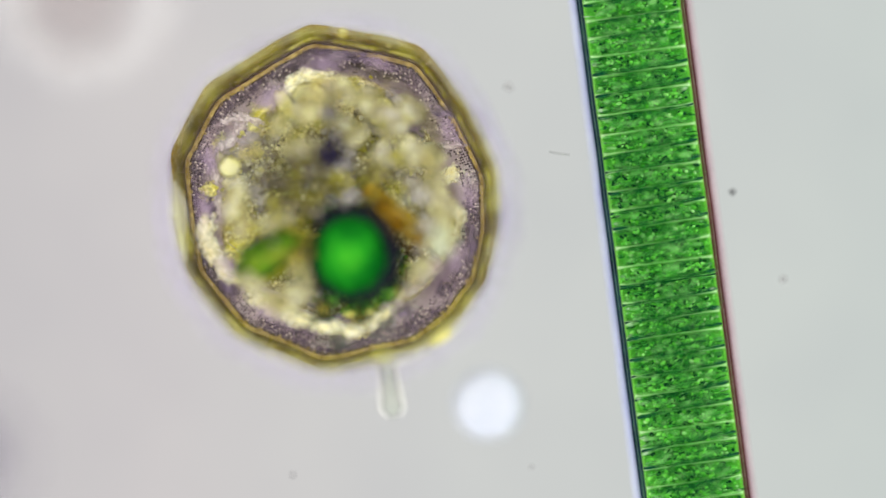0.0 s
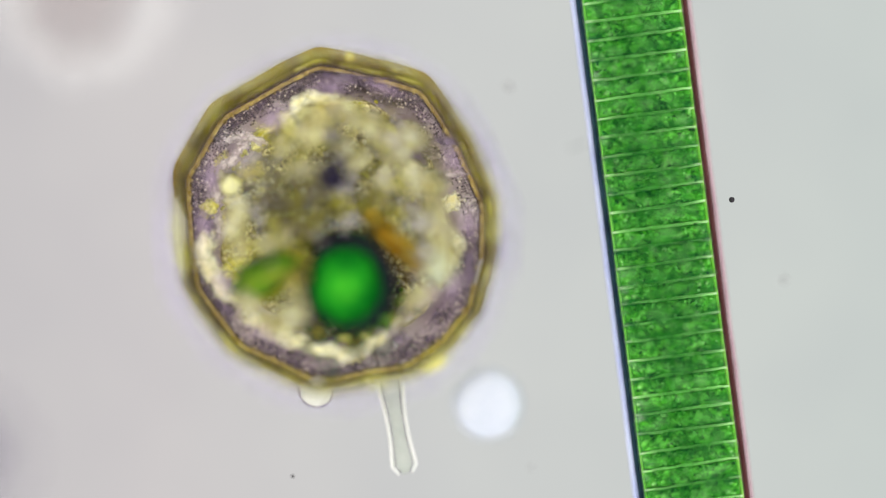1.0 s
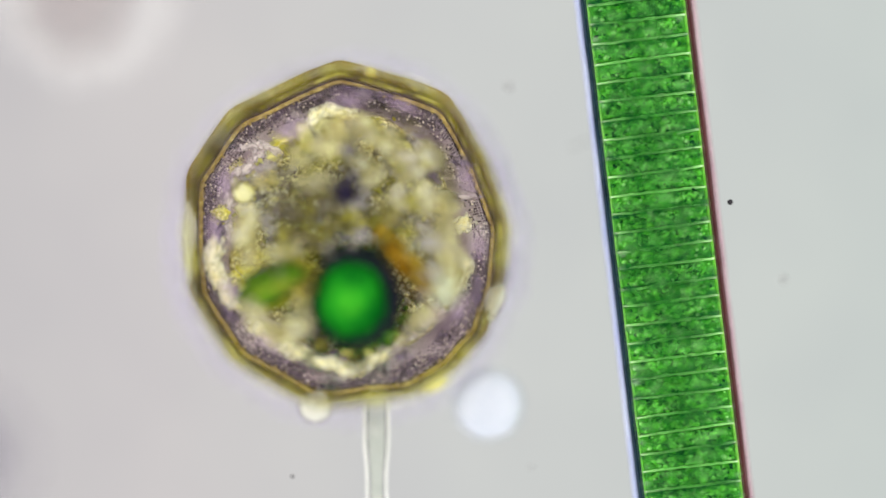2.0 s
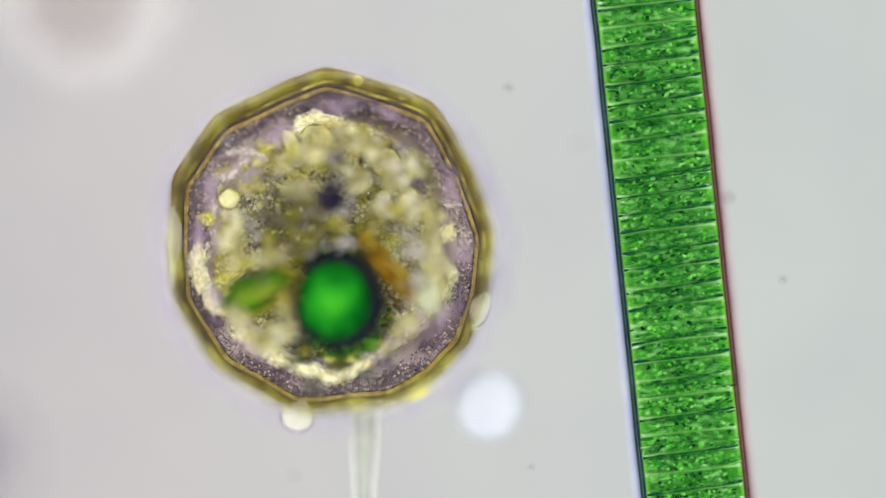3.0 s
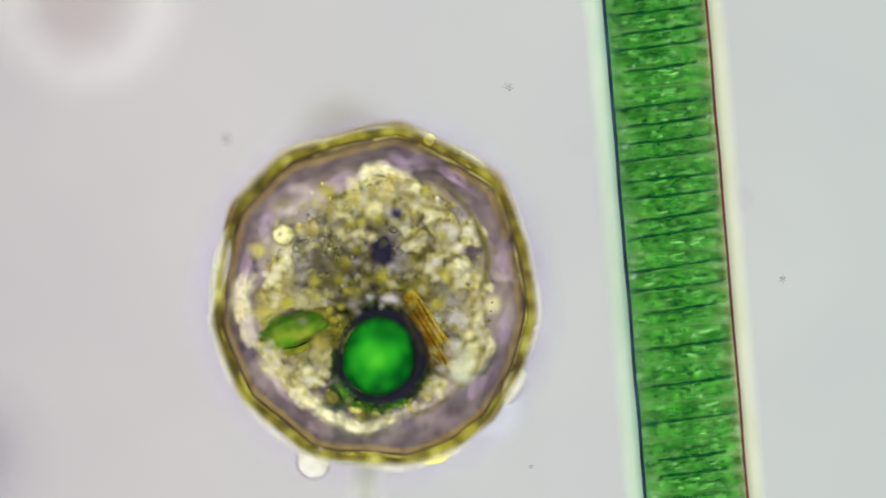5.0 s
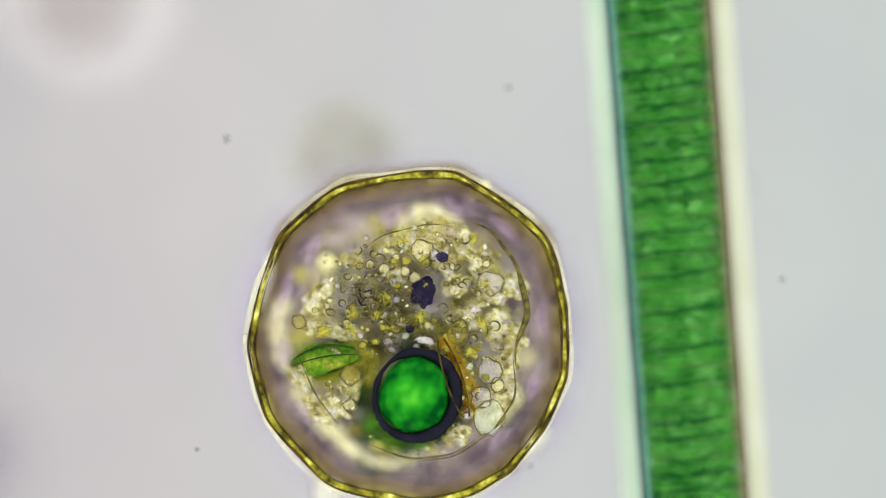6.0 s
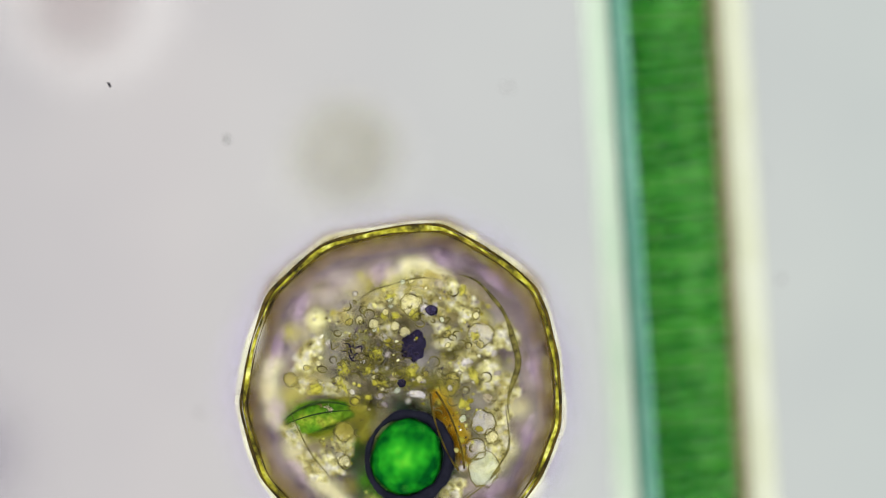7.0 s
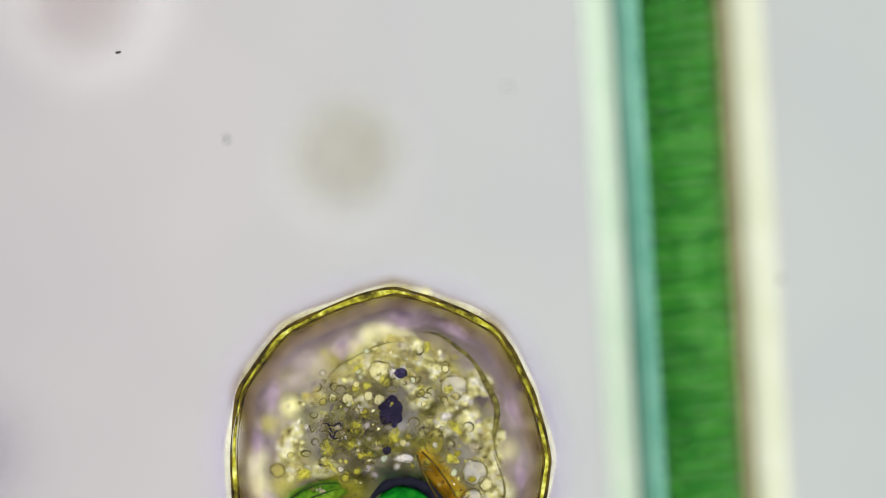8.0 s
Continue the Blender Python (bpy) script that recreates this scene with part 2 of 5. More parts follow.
MAT = {
    "c_cream": cloud_stuff("cream_cloud", (0.92, 0.86, 0.42), (1.0, 1.0, 0.78), 0.93),
    "c_yellow": cloud_stuff("yellow_cloud", (0.62, 0.56, 0.06), (1.0, 0.96, 0.36)),
    "c_pink": cloud_stuff("pink_cloud", (0.52, 0.42, 0.46), (0.86, 0.78, 0.76), 0.7),
    "c_purple": cloud_stuff("purple_cloud", (0.09, 0.06, 0.12), (0.26, 0.21, 0.28), 0.70),
    "c_lilac": cloud_stuff("lilac_cloud", (0.26, 0.18, 0.30), (0.56, 0.44, 0.54), 0.34),
    "veil": tissue("dome_membrane", [(0.34, (0.16, 0.11, 0.19)), (0.44, (0.34, 0.27, 0.33)), (0.56, (0.50, 0.42, 0.43)), (0.68, (0.74, 0.66, 0.62))], 22, 0.06, (0.99, 0.975, 0.99), 70, bump=0.1),
    "c_grey": cloud_stuff("grey_cloud", (0.30, 0.27, 0.29), (0.66, 0.63, 0.62), 0.75),
    "c_olive": cloud_stuff("olive_cloud", (0.14, 0.13, 0.012), (0.46, 0.43, 0.06), 0.75),
    "c_brown": cloud_stuff("brown_cloud", (0.14, 0.11, 0.07), (0.40, 0.35, 0.23), 0.75),
    "c_mint": cloud_stuff("mint_cloud", (0.62, 0.74, 0.50), (0.95, 1.0, 0.86), 0.75),
    "c_dark": cloud_stuff("dark_green_cloud", (0.004, 0.024, 0.008), (0.012, 0.060, 0.018), 0.96),
    "c_green": cloud_stuff("green_cloud", (0.02, 0.14, 0.01), (0.12, 0.34, 0.03), 0.8),
    "c_dust": cloud_stuff("dust_cloud", (0.20, 0.20, 0.20), (0.34, 0.34, 0.34), 0.75),
    "ball_dots": tissue("ball_granules", [(0.0, (0.0, 0.05, 0.006)), (0.6, (0.01, 0.16, 0.02)), (1.0, (0.05, 0.30, 0.03))], 40, 0.8, (0.4, 0.8, 0.3), source="island", bump=0),
    "crumb": tissue("ball_crumbs", [(0.0, (0.004, 0.02, 0.006)), (0.45, (0.03, 0.12, 0.012)), (0.7, (0.22, 0.32, 0.02)), (1.0, (0.72, 0.74, 0.10))], 40, 0.9, (0.4, 0.7, 0.2), source="island", bump=0),
    "foam": foam(),
    "oil": tissue("oil_drop", [(0.3, (0.70, 0.68, 0.22)), (0.55, (0.94, 0.92, 0.48)), (0.75, (1.0, 1.0, 0.78))], 22, 0.85, (1.0, 0.98, 0.8), bump=0.1),
    "olive_rim": tissue("oil_rim", [(0.3, (0.10, 0.09, 0.01)), (0.7, (0.30, 0.27, 0.04))], 22, 0.7, (0.7, 0.65, 0.3), bump=0),
    "lobe": tissue("plasm_lobe", [(0.33, (0.10, 0.08, 0.05)), (0.41, (0.36, 0.33, 0.14)), (0.47, (0.66, 0.63, 0.26)), (0.52, (0.92, 0.90, 0.50)), (0.58, (0.62, 0.59, 0.52)), (0.68, (1.0, 1.0, 0.80))], 34, 0.8, (0.96, 0.92, 0.72), 130, bump=0.3, detail=4.0, body_range=(13, 0.10, 0.85)),
    "crystal": tissue("crystal", [(0.3, (0.46, 0.43, 0.22)), (0.7, (0.70, 0.68, 0.48))], 30, 0.8, (1.0, 0.99, 0.9)),
    "pigment": pigment(),
    "streak": tissue("cell_streaks", [(0.0, (0.006, 0.08, 0.03)), (0.25, (0.03, 0.17, 0.05)), (0.5, (0.12, 0.36, 0.12)), (0.82, (0.34, 0.58, 0.30)), (1.0, (0.72, 0.90, 0.66))], 40, 0.6, (0.6, 0.95, 0.55), source="island", bump=0),
    "field": lamp_field(),
    "gold": tissue("shell_gold", [(0.3, (0.20, 0.12, 0.02)), (0.6, (0.34, 0.22, 0.03)), (0.8, (0.50, 0.36, 0.06))], 14, 0.14, (0.97, 0.93, 0.78), 120),
    "shelf": tissue("shell_shelf", [(0.3, (0.16, 0.095, 0.012)), (0.6, (0.34, 0.22, 0.025)), (0.8, (0.50, 0.36, 0.05))], 11, 0.46, (0.92, 0.80, 0.45), 90),
    "lip": tissue("shell_lip", [(0.36, (0.05, 0.042, 0.008)), (0.47, (0.22, 0.20, 0.02)), (0.56, (0.42, 0.40, 0.03)), (0.68, (0.84, 0.85, 0.22))], 16, 0.9, (0.8, 0.7, 0.2), 60),
    "dark_line": tissue("dark_wall", [(0.35, (0.020, 0.014, 0.006)), (0.7, (0.12, 0.085, 0.012))], 22, 0.9, (0.4, 0.3, 0.1)),
    "brown_line": tissue("brown_edge", [(0.35, (0.025, 0.015, 0.004)), (0.7, (0.10, 0.060, 0.010))], 26, 0.85, (0.5, 0.4, 0.2)),
    "collar": tissue("collar_brown", [(0.35, (0.36, 0.25, 0.04)), (0.65, (0.80, 0.64, 0.16))], 30, 1.0, (0.5, 0.4, 0.2), 200),
    "floor": tissue("shell_floor", [(0.36, (0.48, 0.37, 0.40)), (0.44, (0.76, 0.63, 0.63)), (0.55, (0.94, 0.82, 0.79)), (0.75, (1.0, 0.94, 0.88))], 7, 0.45, [(0.36, (0.78, 0.68, 0.78)), (0.46, (0.96, 0.88, 0.90)), (0.6, (1.0, 0.97, 0.95))], 110, bump=0.1),
    "areola": tissue("areola_beads", [(0.0, (0.03, 0.022, 0.03)), (0.55, (0.13, 0.10, 0.10)), (0.85, (0.42, 0.36, 0.32)), (1.0, (0.80, 0.72, 0.58))], 40, 1.0, (0.6, 0.5, 0.5), source="island", bump=0),
    "bead": tissue("collar_beads", [(0.0, (0.015, 0.01, 0.012)), (0.7, (0.10, 0.07, 0.03)), (1.0, (0.60, 0.46, 0.10))], 40, 1.0, (0.6, 0.5, 0.5), source="island", bump=0),
    "cream": tissue("cream_lumps", [(0.32, (0.82, 0.74, 0.30)), (0.45, (1.0, 0.96, 0.52)), (0.6, (1.0, 1.0, 0.80))], 12, 0.9, (1, 1, 0.9), bump=0.05),
    "pink": tissue("pink_lumps", [(0.32, (0.60, 0.48, 0.56)), (0.6, (1.0, 0.92, 0.92))], 12, 0.8, (1, 1, 1), bump=0.05),
    "purple": tissue("purple_patches", [(0.32, (0.10, 0.06, 0.20)), (0.6, (0.34, 0.26, 0.42))], 16, 0.6, (0.75, 0.66, 0.86), bump=0.05),
    "pale_gran": tissue("pale_granules", [(0.0, (0.38, 0.36, 0.10)), (0.3, (0.64, 0.62, 0.26)), (0.6, (0.78, 0.76, 0.46)), (1.0, (0.90, 0.90, 0.82))], 40, 1.0, (1.0, 0.97, 0.76), source="island", bump=0),
    "olive_gran": tissue("olive_granules", [(0.0, (0.20, 0.17, 0.02)), (0.4, (0.55, 0.50, 0.06)), (0.8, (0.86, 0.84, 0.22)), (1.0, (0.42, 0.52, 0.12))], 40, 0.6, (0.88, 0.84, 0.4), source="island", bump=0),
    "dark_gran": tissue("dark_granules", [(0.0, (0.012, 0.010, 0.02)), (0.5, (0.06, 0.045, 0.05)), (1.0, (0.16, 0.12, 0.16))], 40, 1.0, (0.4, 0.35, 0.4), source="island", bump=0),
    "lilac_gran": tissue("lilac_granules", [(0.0, (0.24, 0.20, 0.20)), (0.5, (0.42, 0.38, 0.36)), (1.0, (0.66, 0.64, 0.58))], 40, 0.6, (0.88, 0.84, 0.90), source="island", bump=0),
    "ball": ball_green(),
    "ball_rim": tissue("ball_cortex", [(0.3, (0.004, 0.005, 0.010)), (0.7, (0.014, 0.014, 0.026))], 14, 0.94, (0.35, 0.45, 0.42)),
    "leaf": tissue("green_alga", [(0.34, (0.02, 0.08, 0.004)), (0.47, (0.05, 0.16, 0.006)), (0.60, (0.12, 0.23, 0.012)), (0.74, (0.34, 0.38, 0.04))], 13, 1.0, (0.4, 0.7, 0.1), 60),
    "leaf_line": tissue("alga_ridge", [(0.3, (0.008, 0.025, 0.006)), (0.7, (0.03, 0.06, 0.012))], 30, 0.9, (0.3, 0.45, 0.1)),
    "sap_lime": tissue("lime_fringe", [(0.3, (0.20, 0.26, 0.01)), (0.7, (0.56, 0.58, 0.06))], 20, 0.7, (0.8, 0.9, 0.3)),
    "husk": tissue("brown_husk", [(0.3, (0.08, 0.045, 0.014)), (0.7, (0.22, 0.13, 0.03))], 20, 0.12, (0.97, 0.9, 0.7), 80),
    "amber": tissue("amber_rod", [(0.3, (0.26, 0.15, 0.006)), (0.5, (0.56, 0.35, 0.015)), (0.7, (0.85, 0.62, 0.07))], 24, 1.0, (0.8, 0.5, 0.1), 100),
    "violet": tissue("violet_body", [(0.3, (0.010, 0.008, 0.028)), (0.7, (0.04, 0.034, 0.07))], 26, 0.52, (0.42, 0.38, 0.6)),
    "ring": tissue("vesicle_wall", [(0.3, (0.030, 0.024, 0.010)), (0.7, (0.18, 0.16, 0.04))], 40, 1.0, (0.5, 0.45, 0.2)),
    "vesicle": tissue("vesicle_sap", [(0.3, (0.76, 0.70, 0.30)), (0.7, (1.0, 0.97, 0.66))], 30, 0.25, (1.0, 0.99, 0.92)),
    "sap_grey": tissue("vesicle_sap_grey", [(0.3, (0.50, 0.48, 0.50)), (0.7, (0.80, 0.79, 0.80))], 30, 0.25, (1.0, 0.99, 0.92)),
    "sap_olive": tissue("vesicle_sap_olive", [(0.3, (0.26, 0.22, 0.03)), (0.7, (0.52, 0.46, 0.10))], 30, 0.25, (1.0, 0.99, 0.92)),
    "sap_mint": tissue("vesicle_sap_mint", [(0.3, (0.60, 0.72, 0.52)), (0.7, (0.90, 0.97, 0.84))], 30, 0.25, (1.0, 0.99, 0.92)),
    "spark": tissue("bright_yellow", [(0.3, (0.75, 0.65, 0.05)), (0.7, (1.0, 0.95, 0.30))], 30, 0.9, (1.0, 0.95, 0.4)),
    "bleb": tissue("clear_bleb", [(0.3, (0.74, 0.74, 0.66)), (0.7, (0.86, 0.86, 0.78))], 20, 0.7, (0.97, 0.97, 0.95)),
    "bleb_rim": tissue("bleb_skin", [(0.3, (0.26, 0.22, 0.32)), (0.7, (0.46, 0.42, 0.50))], 30, 0.45, (0.8, 0.76, 0.86)),
    # Lilac diffraction halo put into colour, fading outward.
    "slime": thinning("lilac_halo", (0.56, 0.49, 0.78), (1, 1, 1), [(0.60, 0.58), (0.66, 0.36), (0.73, 0.14), (0.80, 0.0)]),
    "pale_halo": tissue("pale_yellow_halo", [(0.3, (0.94, 0.96, 0.60)), (0.7, (1.0, 1.0, 0.88))], 9, 0.2, (1.0, 1.0, 0.97), body_range=(7, 0.08, 0.42)),
    "pod": tissue("clear_pod", [(0.3, (0.50, 0.53, 0.48)), (0.7, (0.62, 0.64, 0.58))], 14, 0.42, (0.93, 0.95, 0.93)),
    "pod_edge": tissue("pod_edge", [(0.3, (0.85, 0.87, 0.84)), (0.7, (0.98, 0.98, 0.96))], 14, 0.55, (0.97, 0.95, 0.95)),
    "pod_skin": tissue("pod_skin", [(0.3, (0.40, 0.38, 0.42)), (0.7, (0.60, 0.58, 0.60))], 14, 0.35, (0.85, 0.85, 0.87)),
    "cell": tissue("cell_green", [(0.3, (0.04, 0.25, 0.05)), (0.5, (0.08, 0.40, 0.08)), (0.7, (0.16, 0.58, 0.14))], 16, 0.08, [(0.35, (0.66, 0.90, 0.60)), (0.5, (0.76, 0.97, 0.68)), (0.65, (0.86, 1.0, 0.76))]),
    "fleck": tissue("cell_granules", [(0.0, (0.0, 0.02, 0.03)), (0.22, (0.005, 0.06, 0.04)), (0.34, (0.06, 0.32, 0.06)), (0.52, (0.26, 0.72, 0.13)), (0.85, (0.52, 0.96, 0.32)), (1.0, (0.95, 1.0, 0.86))], 40, 1.0, (0.4, 0.8, 0.3), source="island", bump=0),
    "septum": tissue("cross_wall", [(0.3, (0.72, 1.0, 0.62)), (0.7, (0.92, 1.0, 0.82))], 30, 1.0, (0.7, 1.0, 0.6), bump=0),
    "arc": tissue("dark_arc", [(0.3, (0.0, 0.035, 0.025)), (0.7, (0.006, 0.10, 0.045))], 26, 0.8, (0.25, 0.55, 0.35), bump=0),
    "navy": tissue("navy_wall", [(0.3, (0.004, 0.010, 0.022)), (0.7, (0.02, 0.05, 0.07))], 8, 0.92, (0.2, 0.3, 0.4), bump=0),
    "maroon": tissue("maroon_wall", [(0.3, (0.05, 0.016, 0.018)), (0.7, (0.12, 0.040, 0.040))], 5, 0.92, (0.6, 0.3, 0.3), bump=0),
    "cream_band": tissue("cream_fringe", [(0.3, (0.55, 0.58, 0.42)), (0.7, (0.62, 0.65, 0.53))], 4, 0.85, (0.97, 1.0, 0.92), bump=0.05),
    "mint_band": tissue("mint_fringe", [(0.3, (0.48, 0.62, 0.48)), (0.7, (0.58, 0.67, 0.56))], 4, 0.88, (0.97, 1.0, 0.97), bump=0.05),
    "blue_halo": tissue("pale_blue_edge", [(0.3, (0.50, 0.54, 0.90)), (0.7, (0.72, 0.76, 0.98))], 4, 0.7, (0.95, 0.97, 1.0), bump=0),
    "pink_halo": tissue("pale_pink_edge", [(0.3, (0.52, 0.30, 0.38)), (0.7, (0.76, 0.58, 0.62))], 4, 0.5, (0.95, 0.88, 0.9), bump=0),
    "inner": tissue("inner_wall", [(0.3, (0.30, 0.80, 0.10)), (0.7, (0.60, 0.98, 0.30))], 9, 0.7, (0.6, 0.95, 0.4), bump=0),
    "teal_band": tissue("teal_fringe", [(0.3, (0.12, 0.36, 0.27)), (0.7, (0.24, 0.50, 0.40))], 5, 0.7, (0.4, 0.75, 0.6), bump=0.05),
    "khaki_band": tissue("khaki_fringe", [(0.3, (0.22, 0.21, 0.11)), (0.7, (0.34, 0.32, 0.19))], 5, 0.7, (0.8, 0.8, 0.62), bump=0.05),
    "droplet": tissue("pale_blur_disc", [(0.3, (0.66, 0.70, 0.82)), (0.7, (0.78, 0.81, 0.89))], 5, 0.6, (0.98, 0.99, 1.0), bump=0.05),
    "debris": thinning("grey_debris", (0.34, 0.33, 0.23), (1, 1, 1), [(0.0, 0.24), (0.12, 0.32), (0.17, 0.38), (0.22, 0.20), (0.28, 0.0)]),
    "smudge": thinning("corner_falloff", (0.26, 0.24, 0.29), (1, 1, 1), [(0.0, 0.55), (0.15, 0.4), (0.3, 0.1), (0.42, 0.0)]),
    "pink_debris": thinning("pink_debris", (0.32, 0.25, 0.24), (1, 1, 1), [(0.0, 0.30), (0.14, 0.24), (0.22, 0.13), (0.32, 0.0)]),
    "haze": thinning("pale_ring_film", (0.98, 0.97, 0.96), (1, 1, 1), [(0.2, 0.0), (0.27, 0.08), (0.33, 0.09), (0.38, 0.03), (0.44, 0.0)]),
    "haze_small": thinning("pale_ring_film", (0.74, 0.76, 0.72), (1, 1, 1), [(0.22, 0.0), (0.27, 0.10), (0.32, 0.0)]),
    "smut": tissue("grey_smut", [(0.3, (0.06, 0.06, 0.065)), (0.7, (0.16, 0.16, 0.17))], 60, 0.7, (0.7, 0.7, 0.7)),
    "speck": tissue("dark_speck", [(0.3, (0.015, 0.014, 0.02)), (0.7, (0.07, 0.065, 0.07))], 60, 0.92, (0.3, 0.3, 0.3)),
    "dust": tissue("grey_dust", [(0.3, (0.22, 0.22, 0.21)), (0.7, (0.40, 0.40, 0.39))], 60, 0.15, (0.93, 0.93, 0.93)),
}


# ---- mesh helpers ----
def mesh_of(name, bm, material):
    for f in bm.faces:
        f.smooth = True
    me = bpy.data.meshes.new(name)
    bm.normal_update()
    bm.to_mesh(me)
    bm.free()
    me.materials.append(material)
    return me


def part(name, bm, material, parent=None, label=""):
    ob = new(name, mesh_of(name, bm, material) if isinstance(bm, bmesh.types.BMesh) else bm)
    ob.parent = parent
    return tagged(ob, label)


def thing(name, label, category, group="", kind=""):
    return tagged(new(name), label, category, group, kind)


def grid_faces(bm, rows, wrap_u=True, wrap_v=False):
    """Faces between rows of vertices of equal length."""
    nv, nu = len(rows), len(rows[0])
    for j in range(nv if wrap_v else nv - 1):
        a, b = rows[j], rows[(j + 1) % nv]
        for i in range(nu if wrap_u else nu - 1):
            k = (i + 1) % nu
            bm.faces.new((a[i], a[k], b[k], b[i]))


def tube(path, radius, closed=False, sides=8, flat=1.0):
    """A round or flattened rod along points; radius may be a list."""
    bm = bmesh.new()
    n = len(path)
    rows = []
    for i, p in enumerate(path):
        a = path[(i - 1) % n] if closed or i else path[i]
        b = path[(i + 1) % n] if closed or i < n - 1 else path[i]
        d = (b - a).normalized()
        side = d.cross(Vector((0, 0, 1)))
        side = side.normalized() if side.length > 1e-6 else Vector((1, 0, 0))
        up = side.cross(d)
        r = radius[i] if isinstance(radius, list) else radius
        rows.append([bm.verts.new(p + side * (math.cos(q) * r) + up * (math.sin(q) * r * flat))
                     for q in (2 * math.pi * k / sides for k in range(sides))])
    grid_faces(bm, rows, True, closed)
    if not closed:
        bm.faces.new(rows[0][::-1])
        bm.faces.new(rows[-1])
    bmesh.ops.recalc_face_normals(bm, faces=bm.faces)
    return bm


def blob(rx, ry, rz, seed=0, amp=0.12, freq=1.6, sub=3, centre=(0, 0, 0), turn=0.0):
    """An uneven rounded body."""
    bm = bmesh.new()
    bmesh.ops.create_icosphere(bm, subdivisions=sub, radius=1.0)
    m = Matrix.Translation(Vector(centre)) @ Matrix.Rotation(turn, 4, "Z")
    for v in bm.verts:
        d = 1 + amp * noise.noise(v.co * freq + Vector((seed * 7.3, seed * 3.1, 0)))
        v.co = m @ Vector((v.co.x * rx * d, v.co.y * ry * d, v.co.z * rz * d))
    return bm


def joined_pieces(name, specs, material, parent, kind="stuff", sub=1, squash=0.45):
    """Many small rounded grains in one mesh. specs: (x, y, z, rx, ry, turn)."""
    src = bmesh.new()
    bmesh.ops.create_icosphere(src, subdivisions=sub, radius=1.0)
    bv = np.array([v.co[:] for v in src.verts])
    bf = np.array([[v.index for v in f.verts] for f in src.faces])
    src.free()
    vs, fs = [], []
    for i, (x, y, z, rx, ry, a) in enumerate(specs):
        w = bv * (1 + 0.16 * np.sin(bv @ np.array([3.1, 2.3, 1.7]) + i))[:, None]
        w = w * np.array([rx, ry, min(rx, ry) * squash])
        c, s = math.cos(a), math.sin(a)
        w = np.stack([w[:, 0] * c - w[:, 1] * s + x, w[:, 0] * s + w[:, 1] * c + y, w[:, 2] + z], 1)
        fs.append(bf + len(bv) * i)
        vs.append(w)
    me = bpy.data.meshes.new(name)
    me.from_pydata(np.concatenate(vs).tolist(), [], np.concatenate(fs).tolist())
    me.polygons.foreach_set("use_smooth", [True] * len(me.polygons))
    me.materials.append(material)
    ob = part(name, me, material, parent)
    if kind:
        ob["kind"] = kind
    return ob


def drawn(points, z=0.0):
    return [Vector((x * U, -y * U, z)) for x, y in points]


def rounded(points, steps=2, cut=0.14):
    """Closed corner-cut outline."""
    for _ in range(steps):
        out = []
        for i, p in enumerate(points):
            q = points[(i + 1) % len(points)]
            out += [(p[0] * (1 - cut) + q[0] * cut, p[1] * (1 - cut) + q[1] * cut), (p[0] * cut + q[0] * (1 - cut), p[1] * cut + q[1] * (1 - cut))]
        points = out
    return points


def resampled(points, n):
    d = [0.0]
    for i, p in enumerate(points):
        q = points[(i + 1) % len(points)]
        d.append(d[-1] + math.hypot(q[0] - p[0], q[1] - p[1]))
    xs = [p[0] for p in points] + [points[0][0]]
    ys = [p[1] for p in points] + [points[0][1]]
    s = np.linspace(0, d[-1], n, endpoint=False)
    return list(zip(np.interp(s, d, xs), np.interp(s, d, ys)))


def loft(outline, profile, close_ends=False, loop=False, wobble=0.0, lean=0.0):
    """Skin over scaled copies of an outline. profile: (scale, z). lean: how far the widest copy is pushed up the page."""
    least, most = min(p[0] for p in profile), max(p[0] for p in profile)
    bm = bmesh.new()
    rows = []
    for j, (s, z) in enumerate(profile):
        row = []
        for i, (x, y) in enumerate(outline):
            w = 1 + wobble * noise.noise(Vector((x * 0.012, y * 0.012, j * 0.3)))
            row.append(bm.verts.new((x * s * w * U, (lean * (s - least) / (most - least) - y * s * w) * U, z)))
        rows.append(row)
    grid_faces(bm, rows, True, loop)
    if close_ends:
        bm.faces.new(rows[0])
        bm.faces.new(rows[-1][::-1])
    bmesh.ops.recalc_face_normals(bm, faces=bm.faces)
    return bm


# ---- the lit slide: one sheet that glows with the lamp field's light ----
bm = bmesh.new()
bmesh.ops.create_grid(bm, x_segments=8, y_segments=8, size=4.5)
slide = part("ground", bm, MAT["field"])
slide.location.z = GROUND
tagged(slide, "evenly lit pale grey glass slide seen from above", "microscope slide", kind="structure")

# ---- the shelled amoeba ----
MOVERS = {}          # parts that move on their things
CORNERS = [(-14, -294), (60, -272), (175, -231), (235, -120), (274, -8), (262, 90), (233, 179), (180, 235), (112, 278), (-60, 294), (-199, 215), (-269, 100),
           (-276, -10), (-272, -105), (-196, -212)]
RIM = [(x * (1 + 0.010 * noise.noise(Vector((x * 0.018, y * 0.018, 7.7)))), y * (1 + 0.010 * noise.noise(Vector((x * 0.018, y * 0.018, 7.7)))))
       for x, y in resampled(rounded(CORNERS, 2, 0.07), 200)]


# the rim of the dome above the angular collar is rounder
DOME = [(x * 0.62 + 0.38 * 279 * math.cos(q), y * 0.62 + 0.38 * 290 * math.sin(q)) for x, y in RIM for q in (math.atan2(y / 290, x / 279),)]


